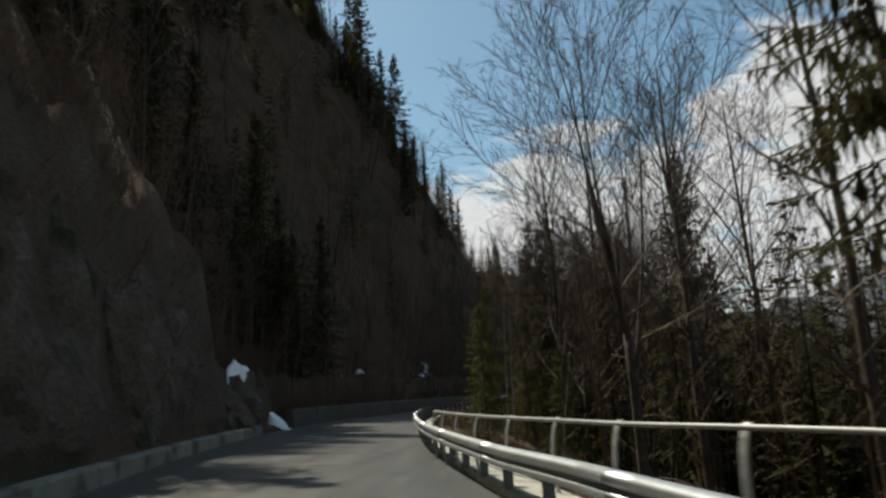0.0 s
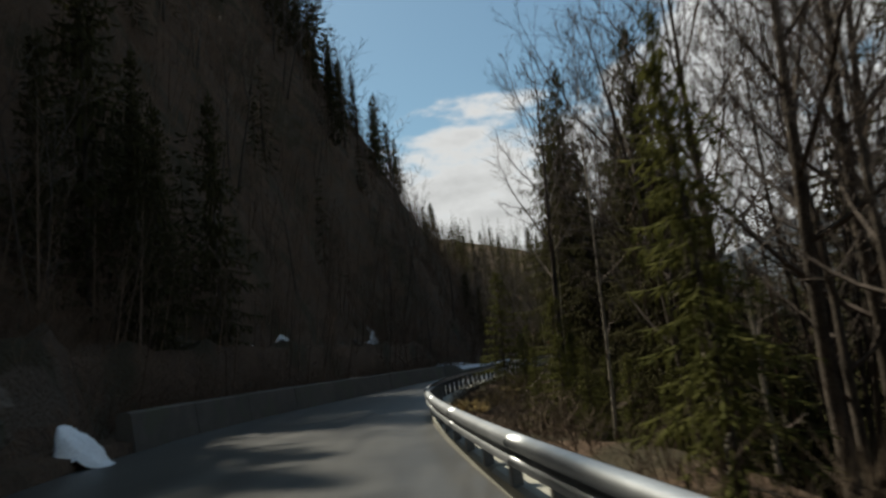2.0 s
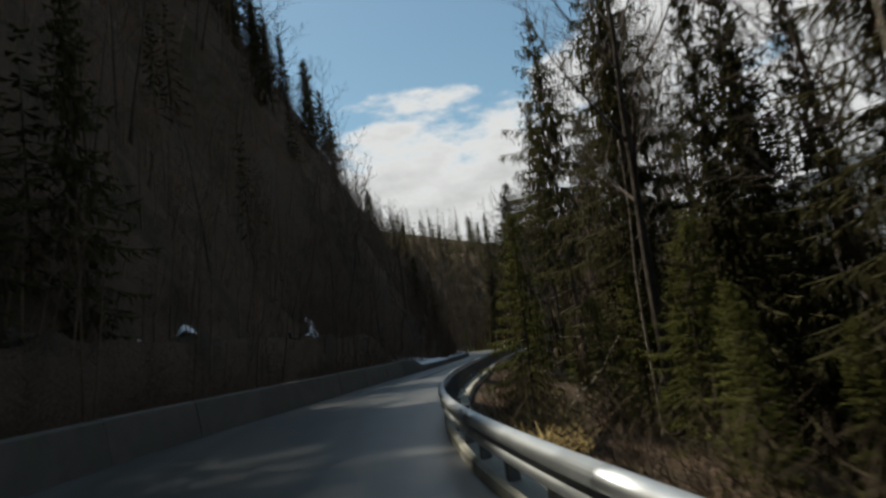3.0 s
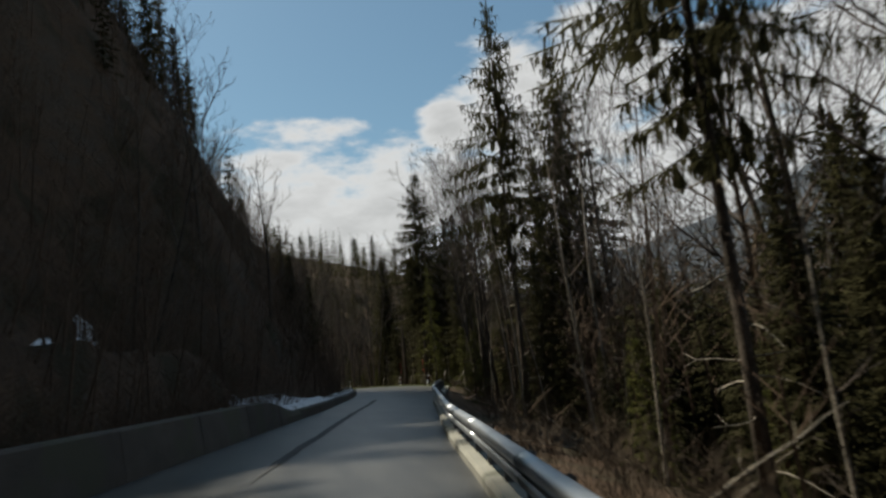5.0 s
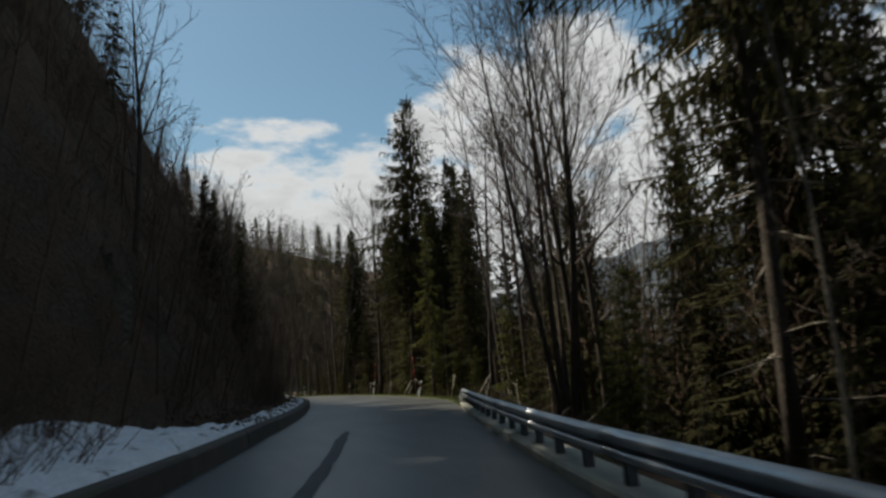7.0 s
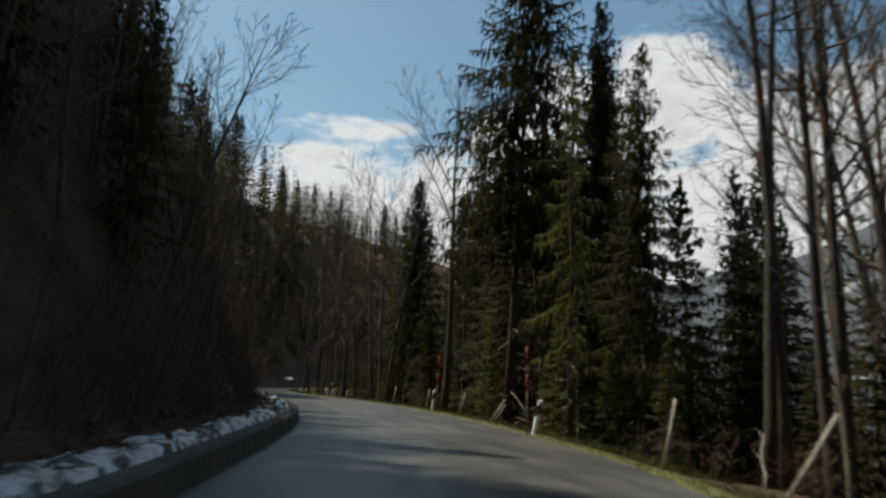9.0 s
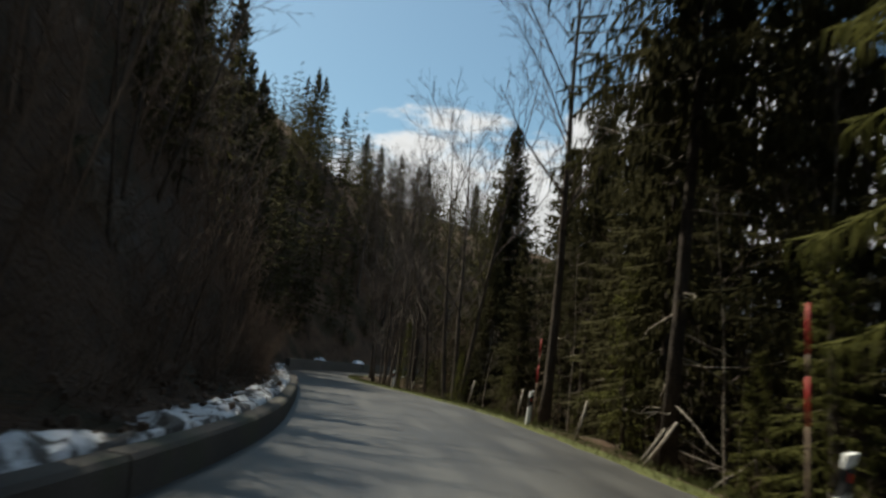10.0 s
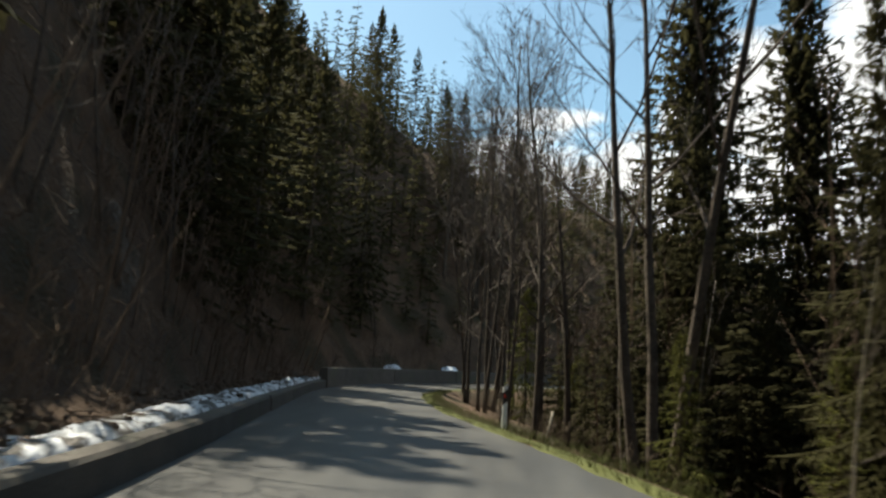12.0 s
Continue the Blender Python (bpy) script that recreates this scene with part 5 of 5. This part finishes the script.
def valley_woods():
    """The thicket below the road, too many stems to count: bare broadleaf and spruce."""
    rnd = random.Random(92)
    bare, dark = Soup(), Soup()
    for _ in range(720):
        y = rnd.uniform(-5, 200)
        d = 4.5 + 32 * rnd.random()
        x = right(y) + d
        z = ground_z(x, y) - .2
        top = (rnd.uniform(0.5, 4.5) if 60 < y < 76 else rnd.uniform(3.0, 9.5)) + 0.04 * d
        h = top - z
        lean = Vector((rnd.uniform(-.1, .1), rnd.uniform(-.1, .1), 1))
        thin_tree(bare, rnd, x, y, z, h, lean, 20)
    for _ in range(440):
        y = rnd.uniform(8, 220)
        d = 6 + 34 * rnd.random()
        x = right(y) + d
        z = ground_z(x, y) - .3
        small_spruce(dark, rnd, x, y, z, (rnd.uniform(.5, 3.4) if 60 < y < 78 else rnd.uniform(1.0, 7.5) + (2.0 if 45 < y < 125 else 0)) + .05 * d - z, 1.0, d < 10)
    for _ in range(260):                                # a dense understorey of young spruce at the road's edge
        y = rnd.uniform(42, 165)
        d = 5 + 9 * rnd.random()
        x = right(y) + d
        z = ground_z(x, y) - .3
        small_spruce(dark, rnd, x, y, z, (rnd.uniform(.5, 2.4) if 60 < y < 76 else rnd.uniform(.2, 3.4)) + .10 * d - z, 1.2)
    for _ in range(170):                                # the wood beyond the second straight
        y = rnd.uniform(62, 94)
        d = 7 + 16 * rnd.random()
        x = right(y) + d
        z = ground_z(x, y) - .3
        small_spruce(dark, rnd, x, y, z, (rnd.uniform(2.4, 4.0) if d < 12 else rnd.uniform(4.0, 7.2)) - z, 1.3 if d < 12 else 1.15, d < 14)
    for _ in range(190):
        y = rnd.uniform(6, 64)
        d = 13 + 15 * rnd.random()
        x = right(y) + d
        z = ground_z(x, y) - .3
        small_spruce(dark, rnd, x, y, z, rnd.uniform(2.5, 7.5) - z, 1.2, False)
    for _ in range(150):
        y = rnd.uniform(60, 96)
        d = 5 + 16 * rnd.random()
        x = right(y) + d
        z = ground_z(x, y) - .2
        thin_tree(bare, rnd, x, y, z, rnd.uniform(3.0, 7.0) - z, Vector((rnd.uniform(-.1, .1), rnd.uniform(-.1, .1), 1)))
    tagged(bare.make("valley_thicket", BRUSH), "dense leafless brown thicket on the slope below the road", "woods", kind="stuff")
    tagged(dark.make("valley_woods", NEEDLES), "dense dark spruce wood on the slope below the road", "woods", kind="stuff")


def small_spruce(s, rnd, x, y, z, h, wide=1.0, full=True):
    s.cone((x, y, z), (x, y, z + h * .95), .03 + .006 * h)
    lv = z + h * .10
    down = Vector((0, 0, -1))
    gap = max(.34, h * .064) if full else h * .085
    while lv < z + h * .98:
        f = (lv - z) / h
        r = wide * (min(2.3, h * .19) * (1 - f) ** .8 + .10)
        a0 = rnd.random() * 6.28
        for k in range(6 if full else 5):
            a = a0 + (1.05 if full else 1.26) * k + rnd.uniform(-.35, .35)
            l = r * rnd.uniform(.65, 1.25)
            dd = Vector((math.cos(a), math.sin(a), .35 * f - .22 + rnd.uniform(-.15, .1)))
            side = Vector((-dd.y, dd.x, 0))
            p = Vector((x, y, lv + rnd.uniform(-.3, .3) * gap))
            s.spray(p, dd, side, l, .13 if full else .26, l * .16)
            for g in ((.35, .6, .85) if full else (.6,)):
                q = p + dd * l * g + down * l * .16 * g * g
                for sgn in (-1, 1):
                    e = (dd * .55 + side * sgn + down * rnd.uniform(.25, 1.2)).normalized()
                    s.tassel(q, e, dd, (.12 + .38 * l * (1.15 - g)) * rnd.uniform(.7, 1.3), .09 if full else .22)
        lv += gap * rnd.uniform(.85, 1.15)


valley_woods()


def hill_woods():
    """The rest of the hillside forest, too many to count: small plain spruces in one mesh."""
    rnd = random.Random(91)
    s = Soup()
    for i in range(1150):
        y = rnd.uniform(-10, 200) if i < 400 else rnd.uniform(125, 230) if i < 700 else rnd.uniform(185, 330)
        d = 5 + 42 * rnd.random() if i < 400 else 4 + 40 * rnd.random() if i < 700 else 6 + 120 * rnd.random()
        x = left(y) - d
        z = hill(y, d) - .5
        h = rnd.uniform(4, 11) if i < 400 else rnd.uniform(5, 12) if i < 700 else rnd.uniform(8, 16)
        if in_gap(x, y, z + h) or (48 < y < 152 and d < 20 and rnd.random() < .88):
            continue
        small_spruce(s, rnd, x, y, z, h, 1.0, False)
    tagged(s.make("hillside_woods", NEEDLES), "dense dark spruce thicket on a shaded mountainside", "woods", kind="stuff")


hill_woods()


def brush(name, places, seed, mat, label, h=(0.6, 1.6), stems=(9, 16), r=0.008, lean=0.5, outward=0.0):
    rnd = random.Random(seed)
    s = Soup()
    for x, y, z in places:
        for _ in range(rnd.randint(*stems)):
            a = rnd.random() * 6.28
            l = rnd.uniform(*h)
            k = rnd.uniform(.1, lean)
            b = Vector((x + rnd.uniform(-.25, .25), y + rnd.uniform(-.25, .25), z - .1))
            e = b + Vector((math.cos(a) * k * l + outward * l, math.sin(a) * k * l, l))
            s.cone(b, e, r)
            for _ in range(3):
                m = b.lerp(e, rnd.uniform(.35, .85))
                aa = rnd.random() * 6.28
                s.cone(m, m + Vector((math.cos(aa) * .35 * l, math.sin(aa) * .35 * l, rnd.uniform(.1, .4) * l)), r * .6)
    tagged(s.make(name, mat), label, "undergrowth", kind="stuff")


spots = []
for _ in range(900):
    y = RND.uniform(-5, 190)
    d = 1.4 + 22 * RND.random() ** 1.4
    spots.append((left(y) - d, y, hill(y, d)))
brush("hillside_brush", spots, 5, BRUSH, "tangled leafless brown brush on a steep bank", h=(0.8, 3.0), stems=(6, 10), r=0.012, outward=0.15)
spots = []
for _ in range(900):
    y = RND.uniform(72, 135)
    d = (2.8 if y < 86 else 1.6) + 7 * RND.random()
    spots.append((left(y) - d, y, hill(y, d)))
for _ in range(500):
    y = RND.uniform(-6, 80)
    d = 1.05 + 1.8 * RND.random()
    spots.append((left(y) - d, y, hill(y, d)))
brush("bank_brush", spots, 9, BRUSH, "dense dark leafless brush that overhangs a rock ledge", h=(0.4, 1.7), stems=(5, 8), r=0.010, outward=0.35, lean=0.8)
spots = []
for _ in range(650):
    y = RND.uniform(-8, 185)
    d = 1.6 + 16 * RND.random() ** 1.5
    x = right(y) + d
    spots.append((x, y, ground_z(x, y)))
for _ in range(150):
    y = RND.uniform(6, 62)
    x = right(y) + RND.uniform(.75, 3.0)
    spots.append((x, y, ground_z(x, y) - .1))
# brush in its darkened copy, coloured as if shaded
brush("valley_brush", spots, 6, SHADED_BRUSH, "leafless brown undergrowth below the road", h=(0.4, 1.3), stems=(6, 10), r=0.010)


# ---------------------------------------------------------------- roadside furniture
def delineator(x, y, lean=(0, 0), turn=0):
    ob = new("delineator_post")
    ob.matrix_basis = pose(x, y, ground_z(x, y) - 0.02, lean[0], lean[1], turn)
    tagged(ob, "white plastic delineator post with black band", "delineator", "roadside delineators")

    def slab(z0, z1, slant0=0.0, slant1=0.0):
        s = Soup()
        sec = [(-.06, -.02), (-.045, -.045), (0, -.055), (.045, -.045), (.06, -.02), (.06, .02), (.03, .045), (-.03, .045), (-.06, .02)]
        for z, sl in ((z0, slant0), (z1, slant1)):
            for a, b in sec:
                s.v.append((a, b, z + sl * a))
        n = len(sec)
        s.f = [tuple(reversed(range(n))), tuple(range(n, 2 * n))] + [(i, (i + 1) % n, n + (i + 1) % n, n + i) for i in range(n)]
        return s
    slab(0, 0.60, 0, 0.8).make("lower_shaft", WHITE, ob)
    band = slab(0.60, 0.88, 0.8, 0.8).make("band", BLACK, ob, "black slanted band")
    slab(0.88, 1.0, 0.8, 0.5).make("cap", WHITE, ob)
    r = Soup()
    r.box(Matrix.Translation((0, -.056, 0.72)), 0.03, 0.006, 0.09)
    r.make("reflector", REFLECTOR, band, "small red reflector")
    return ob


def snow_pole(x, y, h, lean=(0, 0)):
    ob = new("snow_pole")
    ob.matrix_basis = pose(x, y, ground_z(x, y) - 0.05, lean[0], lean[1], 0)
    tagged(ob, "tall wooden snow pole with red painted sections", "snow pole", "snow poles")
    cuts = [(0, 0.50, POLE_WOOD), (0.50, 0.70, RED), (0.70, 0.79, POLE_WOOD), (0.79, 1.0, RED)]
    for a, b, m in cuts:
        s = Soup()
        s.tube([(0, 0, a * h), (0, 0, (a + b) / 2 * h), (0, 0, b * h)], [0.023 - .004 * a, 0.022, 0.023 - .004 * b], sides=8)
        s.make("pole_section", m, ob, "red painted section" if m is RED else "", smooth=True)


def stake(x, y, h, lean, r=0.032):
    s = Soup()
    s.tube([(0, 0, -.1), (0.01, 0, h * .5), (0, 0.01, h)], [r, r * .95, r * .85], sides=7)
    ob = s.make("wooden_stake", STAKE_WOOD, smooth=True)
    ob.matrix_basis = pose(x, y, ground_z(x, y), lean[0], lean[1], 0)
    tagged(ob, "weathered wooden stake leaning at the road edge", "stake", "roadside stakes")


delineator(13.85, 110.1, (0, 12), 4)
delineator(14.08, 123.7, (0, 4), 0)
delineator(11.25, 143.6, (0, 0), -8)
snow_pole(13.75, 110.3, 2.5, (0, -1))
snow_pole(14.3, 124.0, 2.55, (0, 2))
for x, y, h, l in ((14.5, 116.3, 1.0, (4, 34)), (14.5, 120.5, 1.0, (0, 14)), (14.35, 126.4, 1.0, (0, 10)), (13.7, 132.5, 1.1, (0, 12)), (13.6, 99.9, 1.6, (0, 38)), (15.2, 118.4, 1.3, (0, 35)),
                   (13.45, 102.7, 1.25, (0, 13)), (12.2, 143.8, .8, (0, 12))):
    stake(x, y, h, l)


# tussocks and fallen wood
def tussock(x, y, r, seed):
    rnd = random.Random(seed)
    s = Soup()
    for _ in range(170):
        a = rnd.random() * 6.28
        k = r * math.sqrt(rnd.random())
        b = Vector((math.cos(a) * k, math.sin(a) * k, 0.25 * (1 - (k / r) ** 2)))
        l = rnd.uniform(.22, .5)
        s.cone(b, b + Vector((math.cos(a) * l * .7 + rnd.uniform(-.1, .1), math.sin(a) * l * .7 + rnd.uniform(-.1, .1), l * rnd.uniform(.2, .8))), .012)
    ob = s.make("grass_tussock", DRY_GRASS)
    ob.location = (x, y, ground_z(x, y))
    tagged(ob, "clump of dry straw-coloured grass behind a guard rail", "grass", "dry tussocks")


for i, (x, y, r) in enumerate(((-1.15, 31.2, .45), (-0.95, 32.6, .6), (-0.7, 34.0, .7), (-0.3, 35.6, .75), (-0.2, 37.5, .6), (0.3, 40.0, .7), (0.8, 43.5, .6))):
    tussock(x, y, r, 300 + i)


def fallen_branch(x, y, z, length, turn, tilt, seed):
    rnd = random.Random(seed)
    s = Soup()
    pts = [Vector((0, 0, 0))]
    d = Vector((1, 0, 0))
    for _ in range(6):
        d = (d + Vector((0, rnd.uniform(-.25, .25), rnd.uniform(-.25, .25)))).normalized()
        pts.append(pts[-1] + d * length / 6)
    s.tube(pts, [.028 - .0035 * i for i in range(7)], sides=5)
    for i in (2, 3, 4, 5):
        e = pts[i] + Vector((rnd.uniform(.1, .4), rnd.uniform(-.4, .4), rnd.uniform(-.3, .4))) * length * .35
        s.cone(pts[i], e, .012)
    ob = s.make("dead_branch", PALE_BARK, smooth=True)
    ob.matrix_basis = pose(x, y, z, 0, tilt, turn)
    tagged(ob, "pale dead branch lying among undergrowth below the road", "branch", "dead branches")


for i in range(26):
    y = RND.uniform(14, 150)
    x = right(y) + RND.uniform(1.6, 5)
    fallen_branch(x, y, ground_z(x, y) + .05, RND.uniform(1.0, 2.6), RND.uniform(0, 360), RND.uniform(-45, -8), 500 + i)


def verge_grass():
    rnd = random.Random(17)
    s = Soup()
    for _ in range(9000):
        y = rnd.uniform(94, 165)
        _, side = heading(right, y)
        o = rnd.uniform(-.05, 0.75)
        p = Vector((right(y), y, 0.0)) + side * o
        l = rnd.uniform(.05, .20)
        s.cone(p, p + Vector((rnd.uniform(-.6, .6) * l, rnd.uniform(-.6, .6) * l, l)), .006)
    tagged(s.make("verge_grass", GRASS), "short tufts of yellowed grass along a road edge", "grass", kind="stuff")


verge_grass()


def snow_litter():
    """Twigs, cones and clods that lie on the old snow."""
    rnd = random.Random(23)
    s = Soup()
    for _ in range(1900):
        y = rnd.uniform(84, 160)
        _, side = heading(left, y)
        o = rnd.uniform(.45, 1.9)
        p = Vector((left(y), y, 0)) - side * o
        p.z = ground_z(p.x, p.y) + rnd.uniform(.10, .22)
        if rnd.random() < .6:
            e = p + Vector((rnd.uniform(-.4, .4), rnd.uniform(-.4, .4), rnd.uniform(-.03, .06)))
            s.cone(p, e, .012)
        else:
            k = rnd.uniform(.02, .10)
            s.box(Matrix.Translation(p - Vector((0, 0, k))) @ pose(0, 0, 0, rnd.uniform(0, 90), rnd.uniform(0, 90), 0), k * 1.6, k, k * 1.2, .6)
    tagged(s.make("snow_litter", BRUSH), "dark twigs and clods on dirty snow", "litter", kind="stuff")


snow_litter()
